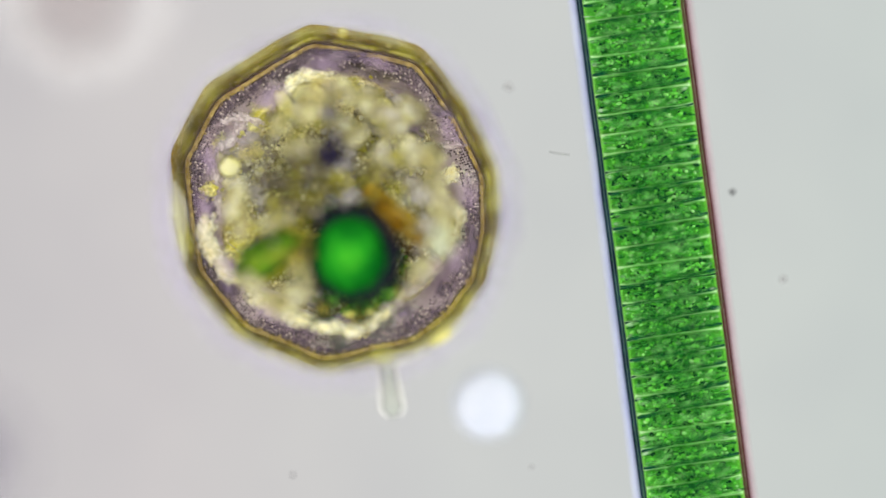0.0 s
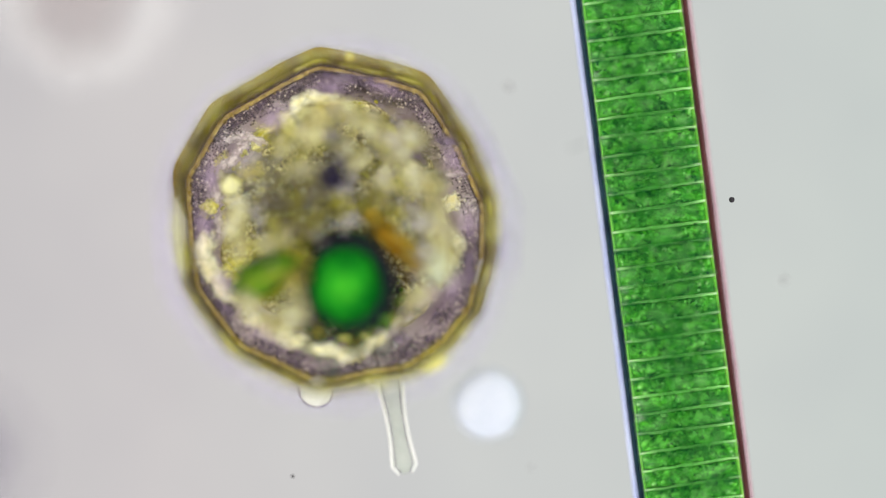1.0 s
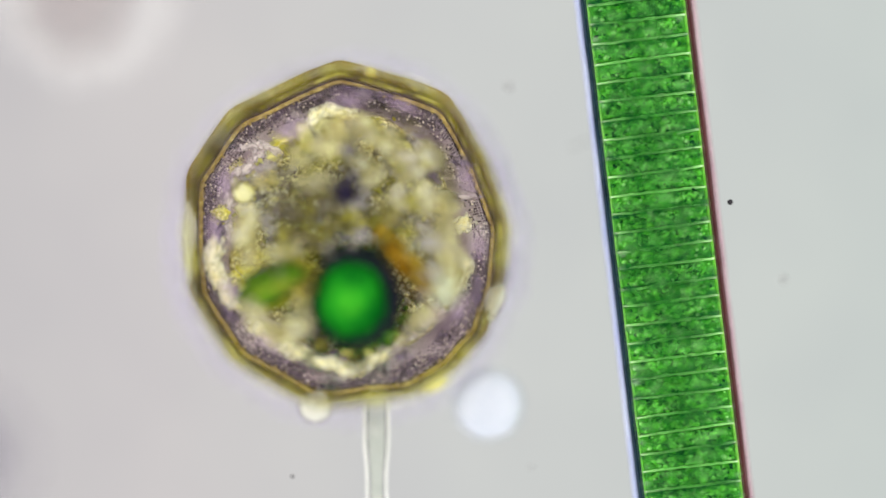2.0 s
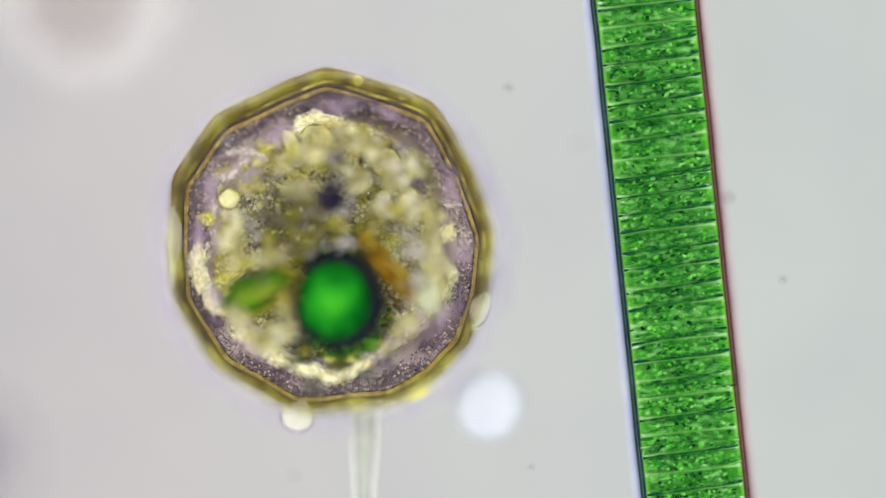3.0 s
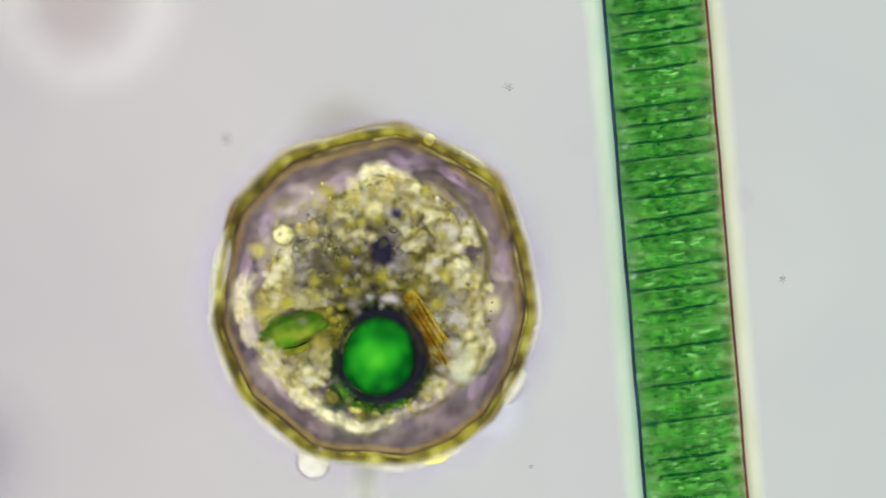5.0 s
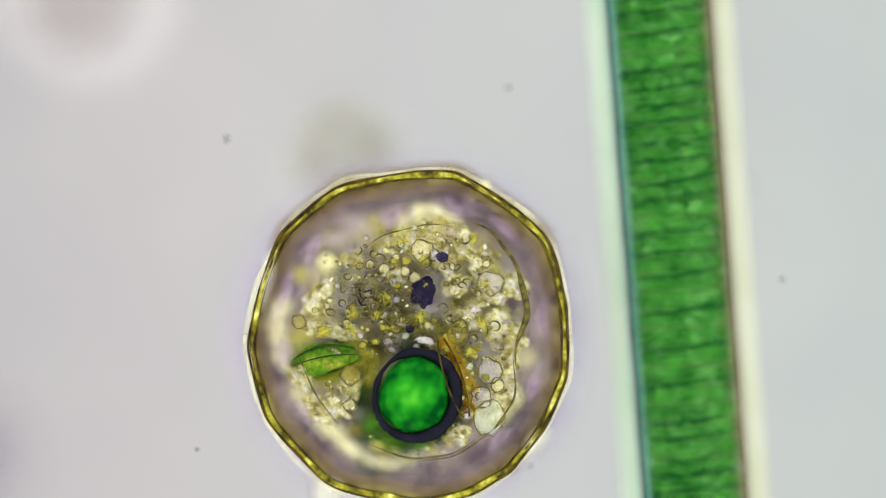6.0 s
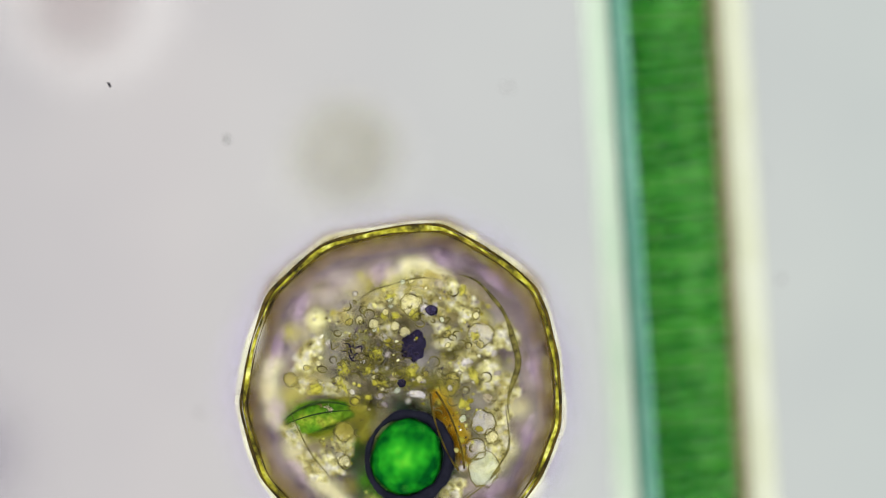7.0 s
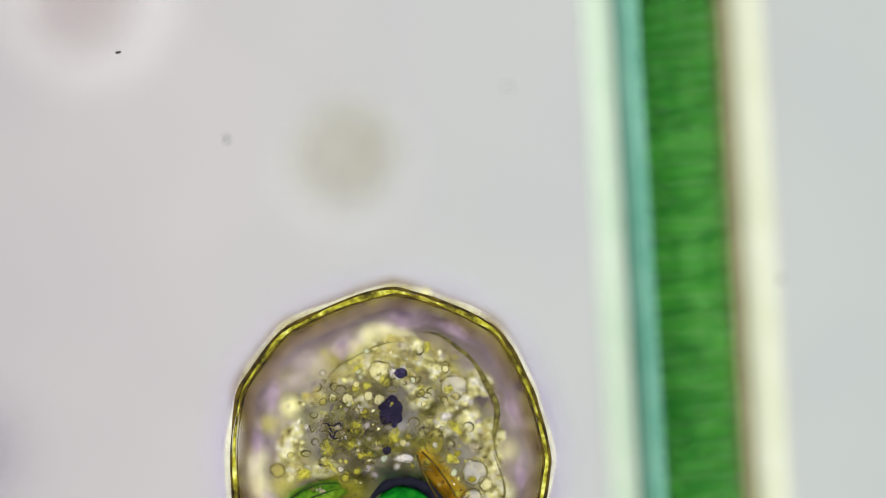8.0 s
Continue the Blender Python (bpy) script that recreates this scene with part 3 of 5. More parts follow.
def line_on(outline, s, z, wobble=0.0, seed=0):
    return [Vector((x * s * U, -y * s * U, z + wobble * noise.noise(Vector((x * 0.02, y * 0.02, seed))))) for x, y in outline]


def uneven(outline, r, swing, seed, freq=0.013):
    return [max(0.35 * r, r + swing * noise.noise(Vector((x * freq, y * freq, seed)))) * U for x, y in outline]


def trail(body, stops, kind, z, size, count, seed):
    """Soft patches strung along a bent line."""
    rnd = random.Random(seed)
    run = [0.0]
    for p, q in zip(stops, stops[1:]):
        run.append(run[-1] + math.hypot(q[0] - p[0], q[1] - p[1]))
    for k in range(count):
        d = run[-1] * (k + rnd.uniform(0.2, 0.8)) / count
        x, y = (float(np.interp(d, run, [p[i] for p in stops])) for i in (0, 1))
        e = run[-1] * 0.02
        dx, dy = (float(np.interp(d + e, run, [p[i] for p in stops]) - np.interp(d - e, run, [p[i] for p in stops])) for i in (0, 1))
        patch(body, x + rnd.gauss(0, size * 0.12), y + rnd.gauss(0, size * 0.12), size * rnd.uniform(1.3, 2.0), size * rnd.uniform(0.75, 1.15),
              math.degrees(math.atan2(dy, dx)) + rnd.uniform(-14, 14), z + rnd.uniform(-0.008, 0.008), kind)


def amoeba():
    body = thing("shelled_amoeba", "golden ten-sided shelled amoeba packed with granules and green food", "amoeba")
    part("shell_floor", loft(RIM, [(0.960, -0.21), (0.90, -0.28), (0.80, -0.33), (0.5, -0.36), (0.12, -0.365), (0.12, -0.37), (0.5, -0.37), (0.82, -0.345), (0.925, -0.285), (0.980, -0.21)], wobble=0.01),
         MAT["floor"], body, "mottled lilac shell floor")
    part("shell_wall", loft(RIM, [(0.950, -0.205), (0.975, -0.17), (1.000, -0.12), (1.010, -0.03), (1.020, -0.03), (1.022, -0.11), (1.016, -0.17), (0.990, -0.21)], loop=True, wobble=0.006, lean=4), MAT["gold"], body, "golden brown side wall")
    part("shell_shelf", loft(RIM, [(0.974, -0.196), (1.000, -0.186), (1.030, -0.172), (1.044, -0.158), (1.034, -0.154), (1.000, -0.174), (0.978, -0.186)], loop=True, wobble=0.008, lean=10), MAT["shelf"], body, "ochre shelf round the collar")
    # Added pale veil that lightens the brown blur inside the lip.
    part("dome_membrane", loft(DOME, [(0.855, -0.026), (0.89, -0.020), (0.94, -0.014), (0.985, -0.008), (0.985, -0.012), (0.94, -0.020), (0.89, -0.026), (0.855, -0.032)], loop=True, wobble=0.03), MAT["veil"], body,
         "thin lilac veil added inside the lip")
    part("lip", tube(line_on(DOME, 1.006, 0.004, 0.006), uneven(DOME, 4.4, 4.2, 5), True, 8), MAT["lip"], body, "bright yellow lip of the shell")
    for outline, s, r, z in ((DOME, 1.025, 2.7, 0.006), (DOME, 0.985, 1.5, 0.006), (RIM, 0.972, 1.3, -0.115)):
        part("lip_edge", tube(line_on(outline, s, z), uneven(outline, r, 2.2, s * 9, 0.02), True, 6), MAT["dark_line" if z > 0 else "brown_line"], body, "thin dark edge of the lip")
    part("ridge", tube(line_on(RIM, 0.985, -0.115), uneven(RIM, 3.6, 2.2, 4), True, 8), MAT["lip"], body, "golden ridge round the shell")
    part("lip_edge", tube(line_on(RIM, 0.999, -0.115), uneven(RIM, 3.0, 1.8, 6, 0.02), True, 6), MAT["brown_line"], body, "thin brown edge of the ridge")
    part("collar", tube(line_on(RIM, 0.945, -0.175), 5.0 * U, True, 8), MAT["collar"], body, "brown beaded collar")
    for s, z in ((0.963, -0.150), (0.930, -0.172)):
        part("lip_edge", tube(line_on(RIM, s, z), uneven(RIM, 1.7, 1.4, s * 5, 0.03), True, 6), MAT["brown_line"], body, "thin brown edge of the collar")
    rnd = random.Random(3)
    dense = resampled(rounded(CORNERS, 2, 0.07), 330)
    beads = []
    for k, s in enumerate((0.916, 0.900, 0.884, 0.868, 0.852, 0.836, 0.820)):
        for x, y in dense:
            if rnd.random() < 0.09 * k:
                continue
            j = s + rnd.uniform(-0.003, 0.003)
            beads.append((x * j * U, -y * j * U, -0.170 - 0.05 * (0.93 - s), 2.3 * U, 1.9 * U, rnd.uniform(0, 3)))
    joined_pieces("areola", beads, MAT["areola"], body, sub=1)
    beads = []
    for s in (0.926, 0.966):
        for x, y in dense:
            if rnd.random() < 0.25:
                continue
            j = s + rnd.uniform(-0.003, 0.003)
            r = rnd.uniform(1.8, 3.6)
            beads.append((x * j * U, -y * j * U, -0.16, r * U, r * 0.8 * U, rnd.uniform(0, 3)))
    joined_pieces("collar_bead", beads, MAT["bead"], body, sub=1)

    inside = resampled(rounded([(-165, -70), (-120, -160), (-30, -215), (70, -228), (140, -180), (188, -100), (182, -30), (215, 50), (195, 120), (140, 190), (60, 225), (-60, 215), (-140, 160),
                                (-200, 90), (-228, 30), (-200, 0)]), 120)
    part("cytoplasm", plasm([(x * 0.94, y * 0.94) for x, y in inside]), MAT["foam"], body, "mottled cream and grey cytoplasm")
    # dark skin on one side of the cytoplasm, as a run of bent strands
    for lo, hi, grow, wide in ((22, 50, 0.985, 5.2), (46, 75, 0.965, 2.2), (60, 84, 0.945, 1.6), (2, 20, 0.93, 1.3), (88, 104, 0.95, 1.4)):
        run = inside[lo:hi]
        skin = line_on(run, grow, -0.012, 0.02, 8)
        wid = [max(0.4, (wide + wide * 1.1 * noise.noise(Vector((x * 0.02, y * 0.02, 3)))) * math.sin(math.pi * (k + 0.6) / (len(run) + 0.2))) * U for k, (x, y) in enumerate(run)]
        part("cell_skin", tube(skin, wid, False, 6), MAT["ring"], body, "thin dark skin round the cytoplasm")
    rnd = random.Random(8)
    # lilac and purple matter below the collar
    trail(body, [(-215, -170), (-130, -232), (-20, -262), (80, -240), (170, -205)], "c_purple", -0.225, 40, 14, 51)
    trail(body, [(-240, -130), (-252, -40), (-246, 60), (-215, 150)], "c_purple", -0.225, 34, 9, 52)
    trail(body, [(-170, 205), (-60, 262), (60, 258), (150, 215), (215, 140), (240, 40)], "c_purple", -0.225, 32, 12, 53)
    for x, y, across, along, turn in ((-208, 132, 26, 18, 45), (92, 208, 22, 20, -10), (226, 105, 16, 40, 8), (150, -108, 26, 34, -30), (185, -62, 22, 16, 20), (205, -128, 30, 14, 20), (-228, -10, 16, 40, 0),
                                      (-70, 172, 26, 18, 20), (-20, 208, 30, 12, 0), (40, -252, 60, 14, 12)):
        patch(body, x, y, across * 1.6, along * 1.6, turn, -0.155, "c_purple")
    # bright cream arc and lumps round the cytoplasm
    trail(body, [(-232, 5), (-238, 45), (-226, 85), (-205, 118)], "c_cream", -0.15, 25, 11, 54)
    trail(body, [(-165, 158), (-120, 190), (-70, 214), (-20, 232), (25, 232), (60, 205)], "c_cream", -0.15, 25, 18, 55)
    trail(body, [(60, 205), (110, 172), (165, 130)], "c_pink", -0.155, 28, 9, 56)
    trail(body, [(175, 20), (205, 50), (185, 100)], "c_cream", -0.145, 26, 8, 57)
    trail(body, [(-190, -165), (-150, -165), (-110, -150)], "c_pink", -0.18, 20, 5, 58)
    trail(body, [(-75, -185), (-30, -222), (20, -215)], "c_cream", -0.135, 23, 9, 59)
    trail(body, [(-205, -60), (-195, -110), (-150, -150)], "c_pink", -0.18, 22, 7, 60)
    for x, y, across, along, turn, kind in ((-122, -160, 42, 22, -38, "yellow"), (-226, -42, 22, 20, 0, "yellow"), (158, -62, 30, 20, 30, "cream"), (-75, -178, 18, 30, -30, "yellow"), (168, -105, 30, 12, 8, "pink"),
                                            (188, -128, 40, 12, 16, "pink"), (215, -70, 30, 12, 5, "pink"), (128, -150, 34, 26, 35, "cream"), (-215, -15, 20, 24, 0, "pink"), (70, -160, 24, 24, 0, "yellow"),
                                            (205, -20, 26, 22, 0, "cream"), (14, 240, 20, 14, 0, "yellow")):
        patch(body, x, y, across * 1.5, along * 1.5, turn, rnd.uniform(-0.20, -0.17), "c_" + kind)
    # soft zones on the cytoplasm
    for x, y, across, along, turn, kind in ((-81, -37, 42, 32, 10, "brown"), (-171, -49, 50, 46, 0, "cream"), (-44, -165, 60, 45, 0, "cream"), (43, -179, 34, 30, 0, "grey"), (69, -82, 34, 28, 0, "olive"),
                                            (118, -15, 44, 34, 30, "grey"), (193, 82, 38, 52, 10, "mint"), (-181, 67, 46, 34, -20, "yellow"), (-62, 160, 44, 32, 20, "grey"), (181, -117, 34, 30, 0, "pink"),
                                            (-135, -90, 60, 50, 0, "grey"), (120, -150, 46, 34, 30, "grey"), (150, 40, 46, 40, 0, "grey"), (-100, 10, 50, 30, 15, "grey"), (90, -120, 40, 36, 0, "grey"),
                                            (-95, -160, 34, 30, 0, "olive"), (20, -110, 40, 36, 0, "grey"), (160, -60, 40, 34, 0, "mint"), (-60, 60, 30, 24, 0, "olive"), (-100, 62, 50, 30, -30, "olive"),
                                            (-10, -60, 80, 50, 0, "grey"), (-60, -85, 40, 34, 20, "brown"), (60, -30, 50, 34, 0, "olive"), (-85, 15, 50, 40, 0, "brown"), (0, -15, 60, 26, 0, "purple"), (-30, -70, 40, 30, 0, "brown"),
                                            (-165, 100, 34, 22, -20, "yellow"), (-150, 62, 44, 14, -27, "purple"), (-55, 130, 20, 40, 0, "purple"), (-190, -110, 30, 36, 0, "yellow")):
        patch(body, x, y, across * 1.5, along * 1.5, turn, level(x, y) + rnd.uniform(0.0, 0.02) - 0.06 * math.hypot(x / 205, y / 225) ** 4, "c_" + kind)
    for x, y, across, along, kind in ((20, 192, 40, 20, "green"), (-25, 172, 26, 22, "green"), (32, 204, 18, 9, "yellow"), (66, 178, 24, 22, "green"), (-2, 206, 14, 8, "yellow"), (-62, 110, 24, 26, "green")):
        patch(body, x, y, across * 1.6, along * 1.6, 0, -0.13, "c_" + kind)
    # dull middle of the plasm
    for x, y, across, along, turn, kind in ((-38, -72, 62, 48, 10, "brown"), (62, -26, 60, 40, 20, "olive"), (-86, 8, 70, 34, 10, "brown"), (-4, -22, 74, 30, 0, "olive"), (90, -60, 40, 50, 0, "brown"),
                                            (-130, -30, 46, 50, 0, "grey"), (-30, 120, 26, 50, 0, "brown"), (-10, 30, 90, 24, 0, "purple"), (135, 0, 34, 50, -30, "grey")):
        patch(body, x, y, across * 1.3, along * 1.3, turn, level(x, y) + 0.018, "c_" + kind)
    for x, y, across, along, turn, kind, z in ((-150, 86, 62, 32, -25, "green", -0.11), (-76, 70, 38, 38, 0, "olive", -0.10), (-100, 52, 40, 22, -20, "olive", -0.09), (-52, 92, 30, 34, 0, "olive", -0.11)):
        patch(body, x, y, across * 1.4, along * 1.4, turn, z, "c_" + kind)
    # oil drops low in the plasm
    for x, y, a, b, turn in ((-72, -176, 13, 27, 28), (96, -142, 25, 25, 0), (-182, -78, 18, 17, 0), (158, -52, 19, 14, 0), (186, 58, 15, 30, 10), (-4, -148, 12, 12, 0), (166, 38, 13, 14, 0), (92, -82, 11, 12, 30),
                             (-28, -190, 26, 20, 0), (140, -86, 10, 12, 0)):
        drop = part("oil_drop", blob(a * U, b * U, 0.014, seed=x + 3, amp=0.25, sub=3, centre=(x * U, -y * U, -0.118), turn=radians(turn)), MAT["oil"], body, "pale yellow drop of oil")
        ring = [Vector((x * U, -y * U, -0.118)) + Matrix.Rotation(radians(turn), 3, "Z") @ Vector((math.cos(q) * a * 1.04 * U, math.sin(q) * b * 1.04 * U, 0)) for q in np.linspace(0, 2 * math.pi, 28, endpoint=False)]
        part("rim", tube(ring, 1.3 * U, True, 5), MAT["olive_rim"], drop, "thin olive rim")
    # a wrinkled dark grain
    rnd = random.Random(77)
    patch(body, -104, -40, 52, 34, 10, -0.012, "c_brown")
    for k in range(11):
        x0, y0, span, q0 = -104 + rnd.gauss(0, 20), -40 + rnd.gauss(0, 13), rnd.uniform(14, 40), rnd.gauss(0.3, 0.5)
        fold = [Vector(((x0 + math.cos(q0) * span * (q - 0.5) - 5 * math.sin(q0) * math.sin(7 * q + k)) * U, -(y0 + math.sin(q0) * span * (q - 0.5) + 5 * math.sin(7 * q + k)) * U, 0.004)) for q in np.linspace(0, 1, 12)]
        part("fold", tube(fold, [max(0.3, 1.7 * math.sin(math.pi * (i + 0.6) / 12.2)) * U for i in range(12)], False, 5), MAT["violet" if k % 3 == 0 else "ring"], body, "dark wrinkle of a grain")
    # lobes of upper plasm
    for x, y, a, b, turn in ((-24, -158, 42, 24, -8), (50, -178, 36, 20, 20), (112, -118, 30, 30, 10), (138, -62, 24, 26, 0), (174, 2, 20, 30, -10), (176, 78, 22, 36, 15),
                             (128, 148, 24, 15, -42), (-92, 160, 24, 15, 30), (-92, -138, 24, 16, -40), (-172, 36, 22, 15, -20), (46, -106, 22, 18, 0), (-60, -96, 18, 15, 0),
                             (-182, -8, 20, 28, 10), (-168, 128, 26, 18, 35), (-118, 176, 30, 16, 30), (8, -196, 40, 16, 4), (150, -140, 26, 18, 40), (176, -50, 18, 26, 0), (190, 40, 18, 24, 0),
                             (-120, 30, 30, 14, -10), (-80, 120, 18, 24, 0),
                             (84, -60, 20, 22, 0), (-140, -96, 16, 13, 0), (-168, -36, 12, 16, 0), (20, -140, 22, 16, 0), (78, -150, 18, 16, 0)):
        part("plasm_lobe", blob(a * U, b * U, 0.022, seed=x * 0.37 + y, amp=0.7, freq=1.9, sub=4, centre=(x * U, -y * U, -0.048 + 0.012 * noise.noise(Vector((x, y, 0)) * 0.1)), turn=-radians(turn)), MAT["lobe"], body, "cream mottled lobe of plasm")
    # lilac sap pockets between shell and plasm
    for x, y, across, along, turn in ((-92, -190, 34, 22, -30), (4, -238, 40, 14, 4), (-214, -96, 18, 34, 20), (-238, -10, 14, 38, 0), (-212, 96, 18, 34, -30), (-140, 190, 38, 16, 35), (212, -92, 16, 30, -22),
                                      (232, 20, 14, 34, 0), (196, 130, 18, 34, 28), (100, -228, 40, 12, 24)):
        patch(body, x, y, across * 1.7, along * 1.7, turn, -0.06, "c_lilac")
    # translucent upper plasm between the grains
    for _ in range(54):
        x, y = rnd.gauss(0, 100), rnd.gauss(-25, 115)
        if (x / 190) ** 2 + (y / 205) ** 2 > 1 or math.hypot(x - 25, y - 110) < 100:
            continue
        kind = rnd.choice(("brown", "olive", "olive", "grey"))
        patch(body, x, y, rnd.uniform(12, 30), rnd.uniform(10, 22), rnd.uniform(0, 180), rnd.uniform(-0.03, -0.008), "c_" + kind)
    grains(body)
    scraps(body)
    organelles(body)
    # clear blisters on the shell's outside
    for key, x, y, a, b, turn in (("left", -279, 5, 13, 66, 0), ("right", 268, 118, 17, 32, 18), ("foot", -52, 310, 30, 26, 20)):
        bleb = part("blister", blob(a * U, b * U, 0.06, seed=x, amp=0.45, freq=1.2, turn=-radians(turn)), MAT["bleb"], body, "clear whitish blister")
        ring = [Matrix.Rotation(-radians(turn), 3, "Z") @ Vector((math.cos(q) * a * U, math.sin(q) * b * U, 0.01)) for q in np.linspace(0, 2 * math.pi, 28, endpoint=False)]
        part("skin", tube(ring, 1.6 * U, True, 6), MAT["bleb_rim"], bleb)
        bleb.location = (x * U, -y * U, -0.13)
        MOVERS[key + "_blister"] = bleb
    for x, y, a, b in ((45, -288, 10, 10), (125, -258, 8, 6), (150, 268, 26, 8)):
        part("bright_drop", blob(a * U, b * U, 0.03, seed=x, amp=0.2, centre=(x * U, -y * U, -0.09), turn=0.4), MAT["spark"], body, "bright yellow drop on the shell")
    # Diffraction halo round the shell, painted on an added thin ring.
    part("lilac_halo", loft(RIM, [(0.99, -0.275), (1.08, -0.28), (1.22, -0.283), (1.22, -0.285), (1.08, -0.285), (0.99, -0.28)], loop=True, wobble=0.02), MAT["slime"], body, "faint lilac halo painted on a thin ring")
    # Bright diffraction halo outside the lip, built as an added pale ring.
    part("lip_film", loft(DOME, [(1.025, -0.03), (1.058, -0.027), (1.058, -0.024), (1.025, -0.025)], loop=True, wobble=0.025), MAT["pale_halo"], body, "pale yellow halo painted outside the lip")
    return body


PATCH = {}


def patch_mesh(kind):
    if kind not in PATCH:
        bm = bmesh.new()
        bmesh.ops.create_icosphere(bm, subdivisions=3, radius=1.0)
        PATCH[kind] = mesh_of("soft_patch", bm, MAT[kind])
    return PATCH[kind]


def patch(body, x, y, across, along, turn, z, kind):
    """A soft-edged cushion of coloured matter."""
    ob = part(kind[2:] + "_patch", patch_mesh(kind), None, body)
    ob.location, ob.scale, ob.rotation_euler = (x * U, -y * U, z), (across * U, along * U, 0.01), (0, 0, -radians(turn))
    return ob


def level(x, y):
    """Height of the cytoplasm's surface, without its slope to the rim."""
    z = 0.035 * noise.noise(Vector((x * 0.02, y * 0.02, 2.0))) + 0.012 * noise.noise(Vector((x * 0.07, y * 0.07, 4.0)))
    left = min(1.0, max(0.0, (-x - 40) / 70)) * min(1.0, max(0.0, (40 - y) / 60))
    hollow = max(0.0, 1 - (math.hypot(x - 22, y - 110) / 105) ** 4)
    return z - 0.15 - 0.01 * left - 0.05 * hollow


def plasm(outline):
    bm = bmesh.new()
    rows = []
    for s, z in ((0.5, -0.345), (0.9, -0.31), (1.0, -0.24), (1.0, -0.20), (0.97, -0.17), (0.92, -0.06), (0.86, -0.035), (0.78, -0.02), (0.7, -0.012), (0.62, -0.008), (0.54, -0.005), (0.46, -0.003),
                 (0.38, 0.0), (0.3, 0.0), (0.22, 0.0), (0.15, 0.0), (0.05, 0.0)):
        row = []
        for x, y in outline:
            w = 1 + 0.05 * noise.noise(Vector((x * 0.03, y * 0.03, s * 3)))
            row.append(bm.verts.new((x * s * w * U, -y * s * w * U, z + (level(x * s, y * s) * min(1, (1.02 - s) * 8) if z > -0.13 else 0))))
        rows.append(row)
    grid_faces(bm, rows)
    bm.faces.new(rows[0])
    bm.faces.new(rows[-1][::-1])
    bmesh.ops.recalc_face_normals(bm, faces=bm.faces)
    return bm


def grains(body):
    """Loose grains of the cytoplasm, in four kinds."""
    rnd = random.Random(11)

    def spot(cx, cy, rx, ry):
        while True:
            x, y = rnd.gauss(cx, rx * 0.55), rnd.gauss(cy, ry * 0.55)
            if ((x - 0) / 205) ** 2 + ((y + 5) / 225) ** 2 < 1:
                return x, y

    def batch(n, zones, small, big, low, high, upper=False):
        out = []
        for _ in range(n):
            x, y = spot(*rnd.choice(zones))
            if math.hypot(x - 25, y - 110) < 88 or math.hypot((x + 135) / 1.3, y - 84) < 40:
                continue
            r = small + (big - small) * rnd.random() ** 2.5
            d = math.hypot(x / 205, y / 225)
            base = 0.03 * noise.noise(Vector((x * 0.02, y * 0.02, 6.0))) - 0.02 if upper else level(x, y)
            out.append((x * U, -y * U, base - 0.05 * d ** 4 + rnd.uniform(low, high), r * U, r * rnd.uniform(0.6, 1.0) * U, rnd.uniform(0, 3.1)))
        return out
    every = [(0, -60, 180, 150), (-130, -50, 90, 90), (60, -150, 110, 70), (130, 30, 70, 110), (-100, 150, 90, 50), (90, 170, 80, 45)]
    joined_pieces("pale_grain", batch(760, [(-130, -50, 60, 70)] * 6 + [(130, 10, 40, 40)] * 3 + every, 1.8, 5.5, 0.0, 0.04), MAT["pale_gran"], body)
    joined_pieces("dark_grain", batch(360, [(-120, -40, 60, 60)] * 2 + [(-20, -90, 130, 80), (130, 30, 50, 60)], 1.6, 4.8, 0.0, 0.045), MAT["dark_gran"], body)
    joined_pieces("olive_grain", batch(150, [(-60, -175, 30, 30), (60, -180, 40, 24), (90, -110, 20, 40), (20, 205, 40, 14)], 2, 6, 0.0, 0.04), MAT["olive_gran"], body)
    joined_pieces("pale_grain", batch(90, every, 2.0, 6.0, -0.01, 0.02, True), MAT["pale_gran"], body)
    joined_pieces("olive_grain", batch(90, every + [(20, -20, 90, 50)], 3, 9, -0.015, 0.015, True), MAT["olive_gran"], body)
    joined_pieces("lilac_grain", batch(60, every + [(-10, -40, 120, 80)], 3, 8, -0.015, 0.01, True), MAT["lilac_gran"], body)
    joined_pieces("dark_grain", batch(90, every, 2.0, 5.0, -0.01, 0.02, True), MAT["dark_gran"], body)
    joined_pieces("olive_grain", batch(240, every, 1.4, 4.0, -0.015, 0.02, True), MAT["olive_gran"], body)
    joined_pieces("dark_grain", batch(170, every, 1.0, 3.0, -0.01, 0.02, True), MAT["dark_gran"], body)


